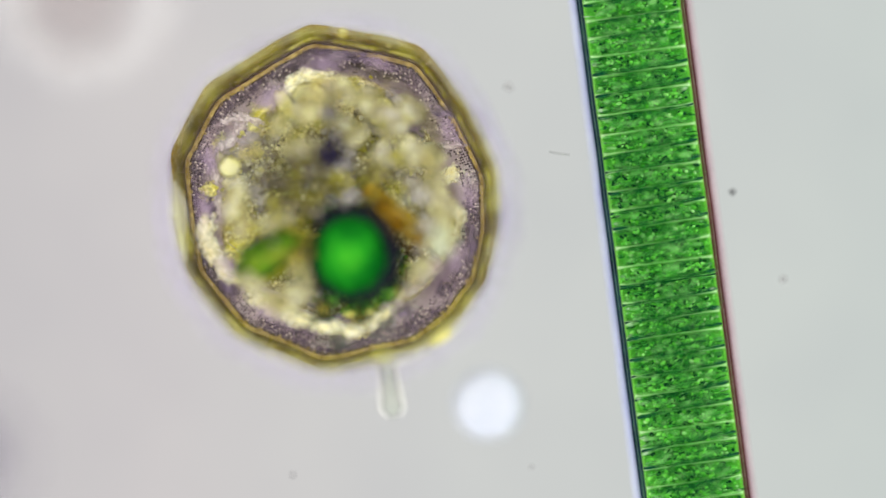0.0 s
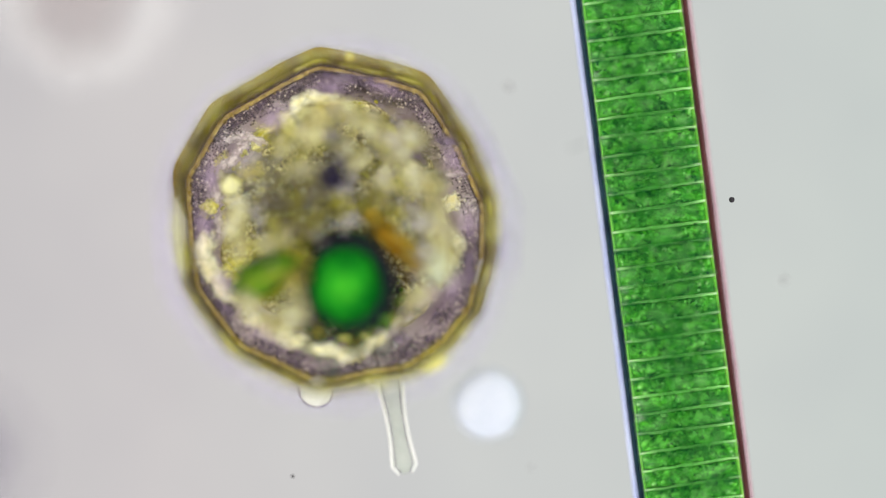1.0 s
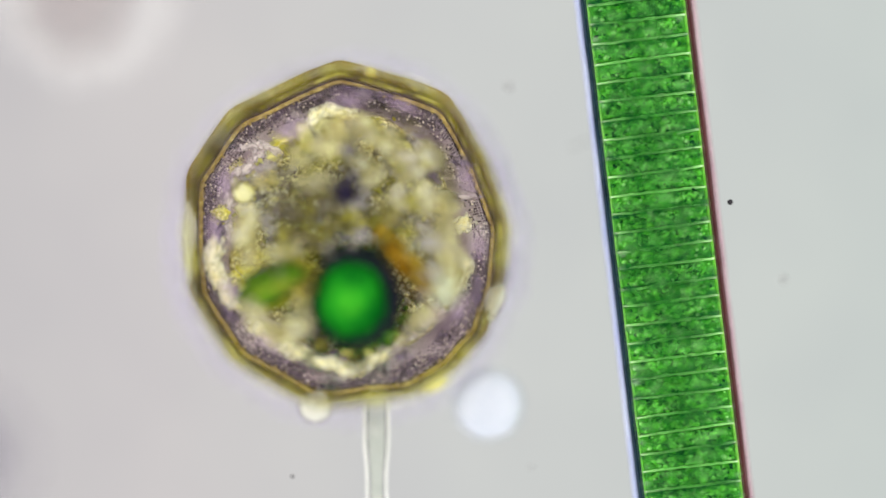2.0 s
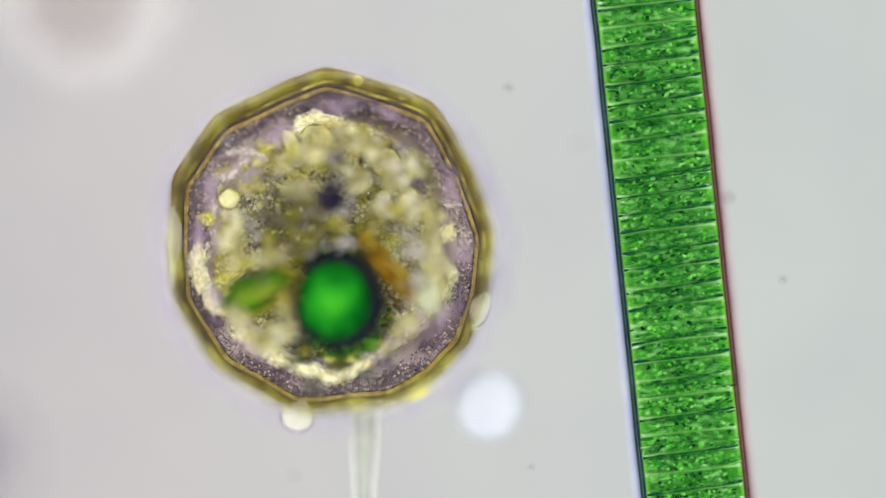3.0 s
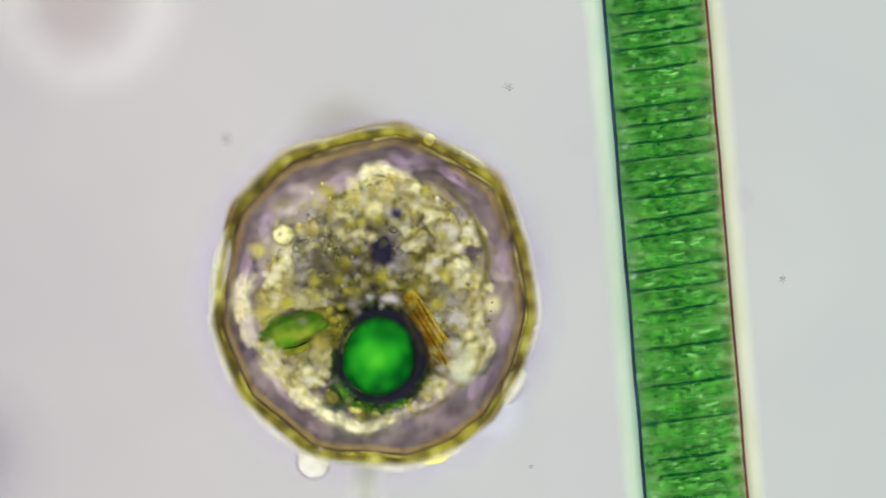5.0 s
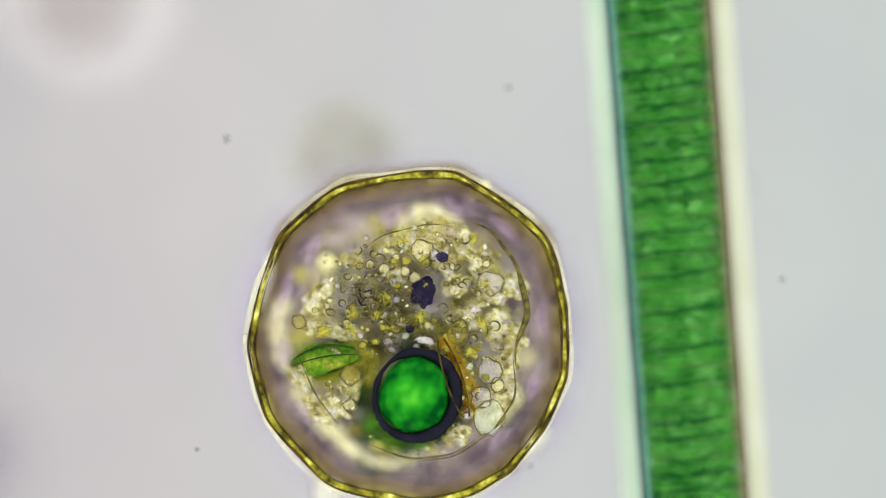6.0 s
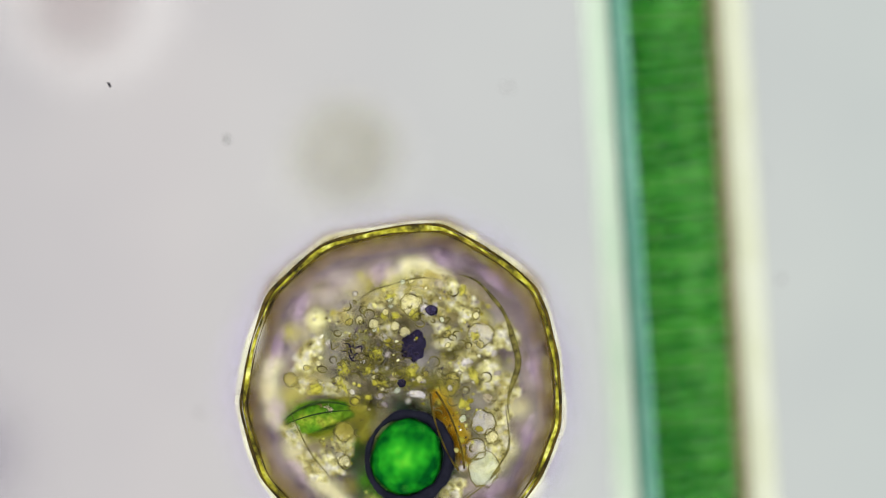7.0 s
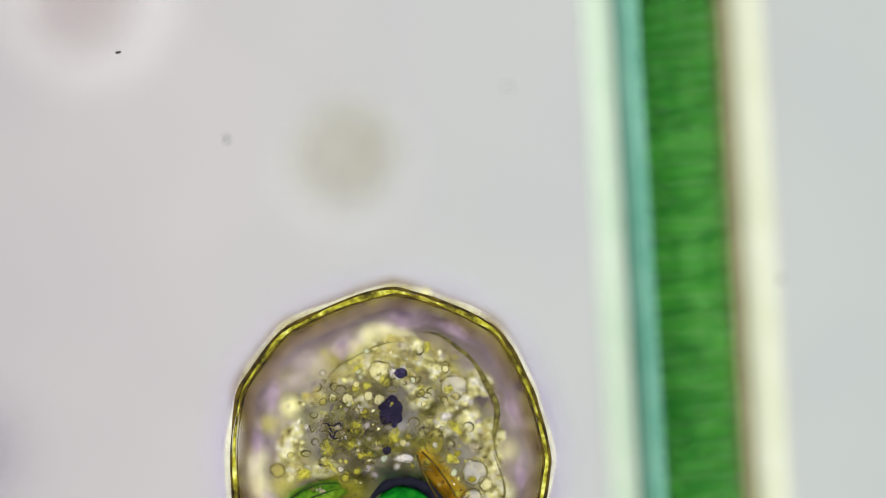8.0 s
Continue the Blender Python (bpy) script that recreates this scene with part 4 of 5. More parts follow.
def scraps(body):
    """Short curved bits of membrane among the grains."""
    rnd = random.Random(21)
    for base, count, thick in ((None, 200, 0.9), (-0.012, 170, 1.15)):
        bits = bmesh.new()
        for n in range(count):
            x, y = (rnd.gauss(-5, 85), rnd.gauss(-20, 105)) if n % 3 else (rnd.gauss(-75, 40), rnd.gauss(-40, 40))
            if (x / 180) ** 2 + (y / 195) ** 2 > 1 or math.hypot(x - 35, y - 110) < 92:
                continue
            r, q0, span = rnd.uniform(3, 10), rnd.uniform(0, 6.28), rnd.uniform(2.5, 6.0)
            z, e = (level(x, y) + 0.03 if base is None else base) + rnd.uniform(-0.015, 0.02), rnd.uniform(0.55, 1.0)
            path = [Vector(((x + math.cos(q0 + span * k / 9) * r) * U, -(y + math.sin(q0 + span * k / 9) * r * e) * U, z)) for k in range(10)]
            one = tube(path, [thick * U * (0.5 + math.sin(math.pi * (k + 0.5) / 10)) for k in range(10)], False, 5)
            me = bpy.data.meshes.new("bit")
            one.to_mesh(me)
            one.free()
            bits.from_mesh(me)
            bpy.data.meshes.remove(me)
        tagged(part("membrane_scrap", bits, MAT["ring"], body), kind="stuff")


def vesicle(body, x, y, r, z, name="vesicle", sap="vesicle", wall=2.0, squeeze=1.0, turn=0.0):
    v = part(name, blob(r * U, r * squeeze * U, r * 0.2 * U, seed=x, amp=0.12, sub=3, centre=(x * U, -y * U, z), turn=-radians(turn)), MAT[sap], body)
    ring = [Vector((x * U, -y * U, z + r * 0.2 * U)) + Matrix.Rotation(-radians(turn), 3, "Z") @ Vector((math.cos(q) * r * U, math.sin(q) * r * squeeze * U, 0))
            for q in np.linspace(0, 2 * math.pi, 24, endpoint=False)]
    ring = [p + Vector((noise.noise(p * 40), noise.noise(p * 40 + Vector((9, 9, 9))), 0)) * (r * 0.3 * U) for p in ring]
    # Ring coloured dark in place of refraction at the vesicle's edge.
    part("wall", tube(ring, [max(0.25, wall * (0.7 + 0.8 * noise.noise(p * 30))) * U for p in ring], True, 5), MAT["ring"], v, "thin wall, dark as a refracted edge")
    return v


def organelles(body):
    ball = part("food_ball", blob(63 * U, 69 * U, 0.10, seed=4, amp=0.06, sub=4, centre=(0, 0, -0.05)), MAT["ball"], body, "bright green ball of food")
    turns = np.linspace(0, 2 * math.pi, 56, endpoint=False)
    ring = [Vector((math.cos(q) * (72 + 2 * math.cos(q)) * U, math.sin(q) * 77 * U, -0.022)) for q in turns]
    part("cortex", tube(ring, [(8.5 + 4 * math.cos(q) + 5 * noise.noise(Vector((math.cos(q) * 1.5, math.sin(q) * 1.5, 1))) + 3 * noise.noise(Vector((math.cos(q) * 5, math.sin(q) * 5, 4)))) * U for q in turns], True, 10, 0.7), MAT["ball_rim"], ball, "dark bluish rim of the ball")
    MOVERS["ball"] = ball
    rnd = random.Random(41)
    dots = []
    for _ in range(12):
        q, d = rnd.uniform(0, 2 * math.pi), rnd.uniform(30, 68)
        r = rnd.uniform(1.5, 4.5)
        dots.append((math.cos(q) * d * U, math.sin(q) * d * U, 0.115 * math.sqrt(max(0.02, 1 - (d / 70) ** 2)), r * U, r * rnd.uniform(0.6, 1) * U, rnd.uniform(0, 3)))
    joined_pieces("ball_grain", dots, MAT["ball_dots"], ball, sub=1, squash=0.4)
    dots = []
    for _ in range(90):
        q, d = rnd.gauss(-math.pi / 2, 0.75), rnd.uniform(66, 100)
        r = rnd.uniform(2.0, 6.5)
        dots.append((math.cos(q) * d * U, math.sin(q) * d * U, rnd.uniform(-0.19, -0.12), r * U, r * rnd.uniform(0.6, 1) * U, rnd.uniform(0, 3)))
    joined_pieces("ball_grain", dots, MAT["crumb"], ball, sub=1, squash=0.4)
    halo = part("dark_patch", patch_mesh("c_dark"), None, ball, "dark green haze round the ball")
    halo.location, halo.scale = (0, -6 * U, -0.13), (205 * U, 215 * U, 0.02)
    leaf = part("green_alga", blob(62 * U, 27 * U, 0.05, seed=9, amp=0.4, sub=4, centre=(-136 * U, -86 * U, -0.055), turn=radians(27)), MAT["leaf"], body, "yellow-green swallowed alga")
    lean = Matrix.Rotation(radians(27), 3, "Z")
    for off, bow, z, r in ((6, 18, -0.012, 2.4), (-2, 7, 0.0, 1.5), (-10, -14, -0.03, 1.8), (-6, -22, -0.085, 2.0)):
        ridge = [Vector((-136 * U, -86 * U, z)) + lean @ Vector((q * 60 * U, (off + bow * (1 - q * q)) * U, 0)) for q in np.linspace(-1, 1, 20)]
        part("ridge", tube(ridge, [max(0.3, r * (1 - 0.8 * q * q)) * U for q in np.linspace(-1, 1, 20)], False, 6), MAT["leaf_line"], leaf, "dark ridge")
    fringe = [Vector((-138 * U, -88 * U, -0.10)) + lean @ Vector((q * 66 * U, (-6 - 26 * (1 - q * q)) * U, 0)) for q in np.linspace(-1, 1, 20)]
    part("fringe", tube(fringe, [(3 + 6 * (1 - q * q)) * U for q in np.linspace(-1, 1, 20)], False, 8, 0.5), MAT["sap_lime"], leaf, "yellow-green fringe")
    rod = [Vector(((54 + 108 * q) * U, -(-14 + 112 * q + 10 * math.sin(3 * q)) * U, -0.085)) for q in np.linspace(0, 1, 18)]
    amber = part("amber_rod", tube(rod, [(8 + 12 * math.sin(math.pi * q) ** 0.5) * U for q in np.linspace(0.02, 0.98, 18)], False, 10, 0.7), MAT["amber"], body, "amber brown swallowed rod")
    for k in (-6, 0, 6):
        groove = [Vector(((66 + 84 * q + k) * U, -(0 + 94 * q - k) * U, -0.058)) for q in np.linspace(0, 1, 10)]
        part("groove", tube(groove, 1.2 * U, False, 6), MAT["dark_line"], amber, "dark groove")
    husk = [Vector(((50 + 84 * q) * U, -(-8 + 119 * q) * U, -0.03)) for q in np.linspace(0, 1, 16)]
    girth = [(3 + 12 * math.sin(math.pi * q) ** 0.7) * U for q in np.linspace(0.03, 0.97, 16)]
    skin = part("husk", tube(husk, girth, False, 10, 0.6), MAT["husk"], amber, "clear brown husk over the rod")
    for k in (-1, 1):
        part("husk_edge", tube([p + Vector((k * w * 0.82, k * w * 0.57, 0.03)) for p, w in zip(husk, girth)], 1.8 * U, False, 6), MAT["dark_line"], skin, "dark edge of the husk")
    part("nucleus", blob(20 * U, 24 * U, 0.02, seed=2, amp=0.6, freq=1.6, sub=4, centre=(-4 * U, 78 * U, -0.006)), MAT["violet"], body, "dark violet nucleus")
    part("violet_grain", blob(11 * U, 9 * U, 0.02, seed=5, amp=0.2, centre=(10 * U, 148 * U, 0.0)), MAT["violet"], body, "small violet grain")
    part("violet_grain", blob(8 * U, 7 * U, 0.02, seed=6, amp=0.2, centre=(-8 * U, 10 * U, 0.0)), MAT["violet"], body, "small violet grain")
    for x, y, r, sq, tn, sap in ((78, -168, 25, 1.0, 0, "sap_olive"), (-3, -147, 11, 1.0, 0, "vesicle"), (169, 39, 12, 1.1, 0, "vesicle"), (9, 212, 15, 0.9, 0, "sap_olive"), (-48, 192, 12, 1.0, 0, "sap_olive"),
                                 (-84, 100, 19, 0.9, 30, "sap_olive"), (-70, 150, 11, 1.0, 0, "vesicle"), (-28, -150, 20, 1.0, 0, "vesicle"), (-200, 35, 13, 0.9, 0, "sap_olive"), (150, 70, 20, 0.9, 0, "sap_grey"),
                                 (172, 100, 26, 1.2, 0, "sap_mint"), (150, 20, 22, 1.0, 0, "sap_grey"), (105, -130, 22, 0.9, 0, "sap_grey"), (75, -30, 18, 1.2, 0, "sap_olive")):
        vesicle(body, x, y, r, level(x, y) + 0.03 if y > 185 or y < -160 else -0.02, "vesicle", sap, 1.5, sq, tn)
    rnd = random.Random(31)
    made = 0
    while made < 66:
        x, y = rnd.gauss(-5, 100), rnd.gauss(-45, 105)
        if (x / 190) ** 2 + (y / 215) ** 2 > 1 or math.hypot(x - 25, y - 110) < 95 or math.hypot((x + 135) / 1.3, y - 84) < 48:
            continue
        vesicle(body, x, y, rnd.uniform(4, 10), level(x, y) + rnd.uniform(0.02, 0.05) if made % 3 == 0 else rnd.uniform(-0.03, 0.005), "vesicle", rnd.choice(("vesicle", "vesicle", "sap_grey", "sap_mint", "sap_olive")), rnd.uniform(0.5, 1.2), rnd.uniform(0.6, 1.0), rnd.uniform(0, 180))
        made += 1
    # angular crystals
    for x, y, r, _, tn in ((-60, -190, 14, -0.2, 30), (-95, -62, 12, -0.12, 0), (100, -72, 12, -0.1, 20), (140, -60, 14, -0.19, 50), (168, 42, 11, -0.16, 10), (-198, -95, 13, -0.19, 0),
                           (-150, -30, 8, -0.14, 40), (-130, -95, 8, -0.14, 80), (-100, 20, 8, 0.04, 20), (60, 15, 8, -0.14, 0)):
        bm = bmesh.new()
        bmesh.ops.create_cone(bm, cap_ends=True, segments=5, radius1=r * U, radius2=r * 0.55 * U, depth=r * 0.9 * U)
        bmesh.ops.transform(bm, matrix=Matrix.Translation((x * U, -y * U, level(x, y) + 0.02)) @ Matrix.Rotation(radians(tn), 4, "Z") @ Matrix.Diagonal((0.75, 1.25, 1, 1)), verts=bm.verts)
        stone = part("crystal", bm, MAT["crystal"], body, "pale angular crystal")
        edge = [Vector((x * U, -y * U, level(x, y) + 0.02 + r * 0.2 * U)) + Matrix.Rotation(radians(tn), 3, "Z") @ Vector((0.75 * math.sin(2 * math.pi * k / 5) * r * U, 1.25 * math.cos(2 * math.pi * k / 5) * r * U, 0)) for k in range(5)]
        part("edge", tube(edge, 0.9 * U, True, 5), MAT["ring"], stone, "thin dark edge")


ARCELLA = amoeba()


def pseudopod():
    """The clear foot that slides out from under the shell."""
    L = 330
    path = drawn([(0, -L + L * q) for q in np.linspace(0, 1, 24)])
    wid = [(22 - 5 * math.sin(math.pi * min(1, max(0, (q - 0.55) / 0.4))) if q < 0.96 else 14 * (1.02 - q) / 0.06 + 6) * U for q in np.linspace(0, 1, 24)]
    pod = part("foot", tube(path, wid, False, 12, 0.6), MAT["pod"], ARCELLA, "clear grey foot")
    for k in (-1, 1):
        part("foot_edge", tube([p + Vector((k * w * 0.95, 0, 0.01)) for p, w in zip(path, wid)], 4 * U, False, 8), MAT["pod_edge"], pod, "white edge of the foot")
        part("foot_skin", tube([p + Vector((k * w * 0.68, 0, 0.02)) for p, w in zip(path, wid)], 1.2 * U, False, 6), MAT["pod_skin"], pod)
    return pod


FOOT = pseudopod()

# ---- the green filament ----
PITCH = 33
FIL_Z = GROUND + 90 * U


def filament():
    f = thing("algal_filament", "long green filament of short disc-shaped cells", "green alga")
    f.scale = (1.025, 1.0, 1.0)
    rnd = random.Random(5)
    bm = bmesh.new()
    rows = []
    for y, r in ((-14.6, 76), (-14.0, 83), (-12, 86), (-6, 87.5), (6, 87.5), (12, 86), (14.0, 83), (14.6, 76)):
        rows.append([bm.verts.new((math.cos(q) * r * U, y * U, math.sin(q) * r * U)) for q in np.linspace(0, 2 * math.pi, 28, endpoint=False)])
    grid_faces(bm, rows)
    bm.faces.new(rows[0][::-1])
    bm.faces.new(rows[-1])
    bmesh.ops.recalc_face_normals(bm, faces=bm.faces)
    cell = mesh_of("cell", bm, MAT["cell"])
    bm = bmesh.new()
    rows = []
    for y, k in ((-14.4, 0.5), (-13.8, 0.9), (-9, 1.0), (9, 1.0), (13.8, 0.9), (14.4, 0.5)):
        rows.append([bm.verts.new((math.cos(q) * 81 * (0.97 + 0.03 * k) * U, y * U, math.sin(q) * 0.03 * k - 0.018)) for q in np.linspace(0, 2 * math.pi, 20, endpoint=False)])
    grid_faces(bm, rows)
    bm.faces.new(rows[0][::-1])
    bm.faces.new(rows[-1])
    bmesh.ops.recalc_face_normals(bm, faces=bm.faces)
    plate = mesh_of("pigment_plate", bm, MAT["pigment"])
    septa = []
    for k in range(6):
        pts, wid = [], []
        for q in np.linspace(-1, 1, 32):
            pts.append(Vector((q * 82.5 * U, (1.5 * noise.noise(Vector((q * 2.5, k * 7.0, 2))) + 1.1 * noise.noise(Vector((q * 8.0, k * 7.0, 6)))) * U, 0)))
            wid.append(max(0.8, 2.7 - 0.4 * q * q + 1.3 * noise.noise(Vector((q * 5.0, k * 7.0, 9)))) * U)
        septa.append(mesh_of("cross_wall", tube(pts, wid, False, 6, 2.0), MAT["septum"]))
    # Dark lines the cross walls show at raised focus, built as added arcs.
    arcs = []
    for k in range(8):
        pts = []
        lo, hi = (-0.93, 0.93) if k % 2 else (-0.93 + 0.3 * rnd.random(), 0.93 - 0.3 * rnd.random())
        for q in np.linspace(lo, hi, 22):
            bow = (-6 + 1.2 * k) * (1 - q * q) * 0.7 + 3 * q + 1.5 * noise.noise(Vector((q * 3.0, k * 5.0, 0))) + 0.9 * noise.noise(Vector((q * 9.0, k * 5.0, 4)))
            pts.append(Vector((q * 88 * U, bow * U, max(0.02, 1 - q * q) ** 0.25 * 64 * U)))
        arcs.append(mesh_of("dark_arc", tube(pts, [max(0.6, 2.5 + 2.8 * noise.noise(Vector((i * 0.35, k * 3.0, 1)))) * U for i in range(22)], False, 6), MAT["arc"]))
    s, mids = -540.0, []
    while s < 1040:
        step = PITCH + rnd.uniform(-3, 3)
        c = part("cell", cell, None, f)
        mids.append(s + step / 2)
        c.location = (0, (s + step / 2) * U, 0)
        c.scale = (1, step / PITCH, 1)
        g = part("pigment_plate", plate, None, c)
        g.location = (0, 0, rnd.uniform(-0.004, 0.004))
        w = part("cross_wall", septa[rnd.randrange(6)], None, f)
        w.location = (0, s * U, rnd.uniform(0.020, 0.028))
        w.rotation_euler = (0, 0, rnd.uniform(-0.012, 0.03))
        if rnd.random() < 0.75:
            a = part("dark_arc", arcs[2 * rnd.randrange(4) + 1 if rnd.random() < 0.6 else rnd.randrange(8)], None, f)
            a.location = (0, (s + rnd.uniform(-2, 5)) * U, 0)
            a.rotation_euler = (0, 0, rnd.uniform(-0.02, 0.05))
        if rnd.random() < 0.35:
            a = part("dark_arc", arcs[2 * rnd.randrange(4)], None, f)
            a.location, a.rotation_euler = (rnd.uniform(-20, 20) * U, (s + rnd.uniform(12, 24)) * U, -0.01), (0, 0, rnd.uniform(-0.02, 0.05))
            a.scale = (rnd.uniform(0.3, 0.7), 0.8, 0.95)
        s += step
    # grains inside the cells: one sheet level with the cross walls, a looser one above
    def sprinkle(name, mat, count, low, high, small, big, spread):
        flecks = []
        for mid in mids:
            for _ in range(count):
                x = rnd.gauss(0, spread) if rnd.random() < 0.75 else rnd.uniform(-76, 76)
                if abs(x) > 77:
                    continue
                r = rnd.uniform(small, big)
                flecks.append((x * U, (mid + rnd.uniform(-12, 12)) * U, rnd.uniform(low, high) * math.sqrt(max(0.05, 1 - (x / 88) ** 2)), r * U * rnd.uniform(0.9, 1.7), r * U, rnd.uniform(-0.6, 0.7)))
        joined_pieces(name, flecks, mat, f, sub=1)
    sprinkle("cell_grain", MAT["fleck"], 34, 0.018, 0.036, 1.6, 4.2, 36)
    sprinkle("cell_grain", MAT["fleck"], 98, 0.056, 0.092, 1.7, 4.2, 54)
    flecks = []
    for mid in mids:
        for _ in range(36):
            x = rnd.gauss(0, 42) if rnd.random() < 0.25 else rnd.uniform(-78, 78)
            if abs(x) > 78:
                continue
            flecks.append((x * U, (mid + rnd.uniform(-13, 13)) * U, rnd.uniform(52, 66) * U * (1 - (x / 88) ** 2) ** 0.25, rnd.uniform(4, 15) * U, rnd.uniform(1.3, 3.8) * U, rnd.uniform(-0.12, 0.22)))
    joined_pieces("cell_streak", flecks, MAT["streak"], f, sub=1)

    def strand(name, x, z, r, mat, label, flat=1.0):
        pts = [Vector(((x + 1.2 * noise.noise(Vector((y * 0.01, x, 0)))) * U, y * U, z)) for y in np.linspace(-545, 1045, 110)]
        return part(name, tube(pts, r * U, False, 8, flat), MAT[mat], f, label)
    # Wall colours carry the lens's navy and maroon colour fringes.
    strand("outer_wall", -90, -0.01, 4.0, "navy", "dark navy outer wall")
    strand("outer_wall", 90.5, -0.01, 4.2, "maroon", "dark maroon outer wall")
    # Strands added for the dark edge lines that show at raised focus.
    strand("sheath_edge", -89, 0.128, 3.2, "navy", "thin dark edge line added over the wall")
    strand("sheath_edge", 87.5, 0.128, 2.4, "maroon", "thin dark edge line added over the wall")
    strand("inner_wall", -82, 0.022, 2.6, "inner", "bright green inner wall")
    strand("inner_wall", 82, 0.022, 2.8, "inner", "bright green inner wall")
    # Pale halos outside the walls, out-of-focus light built as strands.
    strand("outer_film", 98, -0.03, 5.0, "pink_halo", "pale pinkish halo strand along the edge")
    strand("outer_film", -98, -0.03, 6.0, "blue_halo", "pale bluish halo strand along the edge")

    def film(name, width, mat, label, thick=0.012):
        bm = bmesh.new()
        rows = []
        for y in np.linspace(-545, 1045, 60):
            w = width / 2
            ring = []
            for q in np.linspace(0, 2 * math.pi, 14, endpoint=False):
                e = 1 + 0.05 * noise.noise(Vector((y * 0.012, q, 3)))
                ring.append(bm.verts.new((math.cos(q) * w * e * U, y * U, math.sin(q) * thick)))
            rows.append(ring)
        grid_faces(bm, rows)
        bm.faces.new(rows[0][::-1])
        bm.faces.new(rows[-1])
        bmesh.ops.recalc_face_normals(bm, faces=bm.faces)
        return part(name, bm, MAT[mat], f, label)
    bent = [Vector((q * 84 * U, (405 + 3 * q + 2 * noise.noise(Vector((q * 3, 1, 1)))) * U, 0.06)) for q in np.linspace(-1, 1, 24)]
    part("cross_wall", tube(bent, 1.4 * U, False, 6, 2.0), MAT["arc"], f, "darker cross wall")
    # Added sheet that evens the brightness under the cells.
    film("sheath_base", 172, "cream_band", "pale sheet added under the cells", 0.004).location = (0, 0, -0.06)
    # Bands of light beside an unfocused edge, built as added sliding strips.
    MOVERS["mint"] = film("sheath_flap", 54, "mint_band", "pale mint fringe of the unfocused edge")
    MOVERS["cream"] = film("sheath_flap", 60, "cream_band", "pale cream fringe of the unfocused edge")
    MOVERS["khaki"] = film("sheath_flap", 22, "khaki_band", "khaki fringe of the unfocused edge")
    # teal fringe of the unfocused edge, built as an added strip that rolls round the filament
    bm = bmesh.new()
    rows = []
    for y in np.linspace(-545, 1045, 60):
        rows.append([bm.verts.new((math.cos(q) * r * U, y * U, math.sin(q) * r * U)) for q, r in
                     [(radians(180 - 60 * i / 8), 91) for i in range(9)] + [(radians(120 + 60 * i / 8), 93) for i in range(9)]])
    grid_faces(bm, rows)
    bmesh.ops.recalc_face_normals(bm, faces=bm.faces)
    MOVERS["teal"] = part("sheath_strip", bm, MAT["teal_band"], f, "teal fringe of the unfocused edge")
    return f


FILAMENT = filament()


# ---- small things on the slide ----
def lens_shape(r, h, seed=0, amp=0.03, squash=1.0):
    bm = bmesh.new()
    rows = []
    for s, z in ((0.98, 0.0), (1.0, 0.15), (0.99, 0.5), (0.95, 0.8), (0.85, 0.95), (0.6, 1.0), (0.3, 1.0), (0.05, 1.0)):
        rows.append([bm.verts.new((math.cos(q) * r * s * (1 + amp * noise.noise(Vector((math.cos(q) * 1.5, math.sin(q) * 1.5, seed)))) * U,
                                   math.sin(q) * r * s * squash * (1 + amp * noise.noise(Vector((math.cos(q) * 1.5, math.sin(q) * 1.5, seed)))) * U, z * h)) for q in np.linspace(0, 2 * math.pi, 48, endpoint=False)])
    grid_faces(bm, rows)
    bm.faces.new(rows[0][::-1])
    bm.faces.new(rows[-1])
    bmesh.ops.recalc_face_normals(bm, faces=bm.faces)
    return bm


def lying(name, bm, mat, x, y, label, category, group="", z=GROUND + 0.002):
    ob = part(name, bm, MAT[mat])
    ob.location = at(x, y, z)
    return tagged(ob, label, category, group)


# Blurred dust on the optics, built as an added pale disc.
lying("droplet", lens_shape(62, 0.15), "droplet", 865, 717, "round pale bluish disc of blurred dust on the optics", "droplet")

lying("debris_clump", lens_shape(125, 0.012, 3, 0.1), "debris", 607, 268, "blurred grey-yellow round clump of debris", "debris")
lying("debris_clump", lens_shape(160, 0.012, 8, 0.1), "pink_debris", 128, 5, "blurred pinkish grey clump of debris", "debris")
# Vignette of the lower left corner, painted on an added soft lens.
lying("smudge", lens_shape(215, 0.006, 4, 0.1, 1.5), "smudge", -75, 812, "dark vignette painted at the slide's lower left corner", "smudge")
# Faint pale rings, densest part-way out, round the two clumps.
lying("pale_ring", lens_shape(230, 0.006, 5, 0.1), "haze", 150, -15, "faint pale ring round a blurred clump", "slime")
lying("pale_ring", lens_shape(170, 0.006, 9, 0.1), "haze_small", 618, 300, "faint pale ring round a blurred clump", "slime")
# Dust on the optics, built as soft specks hung over the slide.
for x, y, r, s in ((900, 155, 10, 1), (1385, 495, 8, 2), (401, 247, 11, 3), (940, 826, 5, 4)):
    mote = lying("dust_speck", patch_mesh("c_dust"), "dust", x, y, "small grey speck for dust on the optics", "dust", "drifting dust", 0.0 if s == 3 else -0.10)
    mote.scale, mote.rotation_euler = (r * 1.3 * U, r * 1.7 * U, 0.01), (0, 0, s * 1.3)
SWIM = {}
SWIM["dot"] = lying("bacterium", blob(5.2 * U, 5.2 * U, 5 * U, 1, 0.15, sub=2), "speck", 1296, 350, "tiny round black bacterium adrift in the water", "bacterium", "drifting bacteria", -0.25)
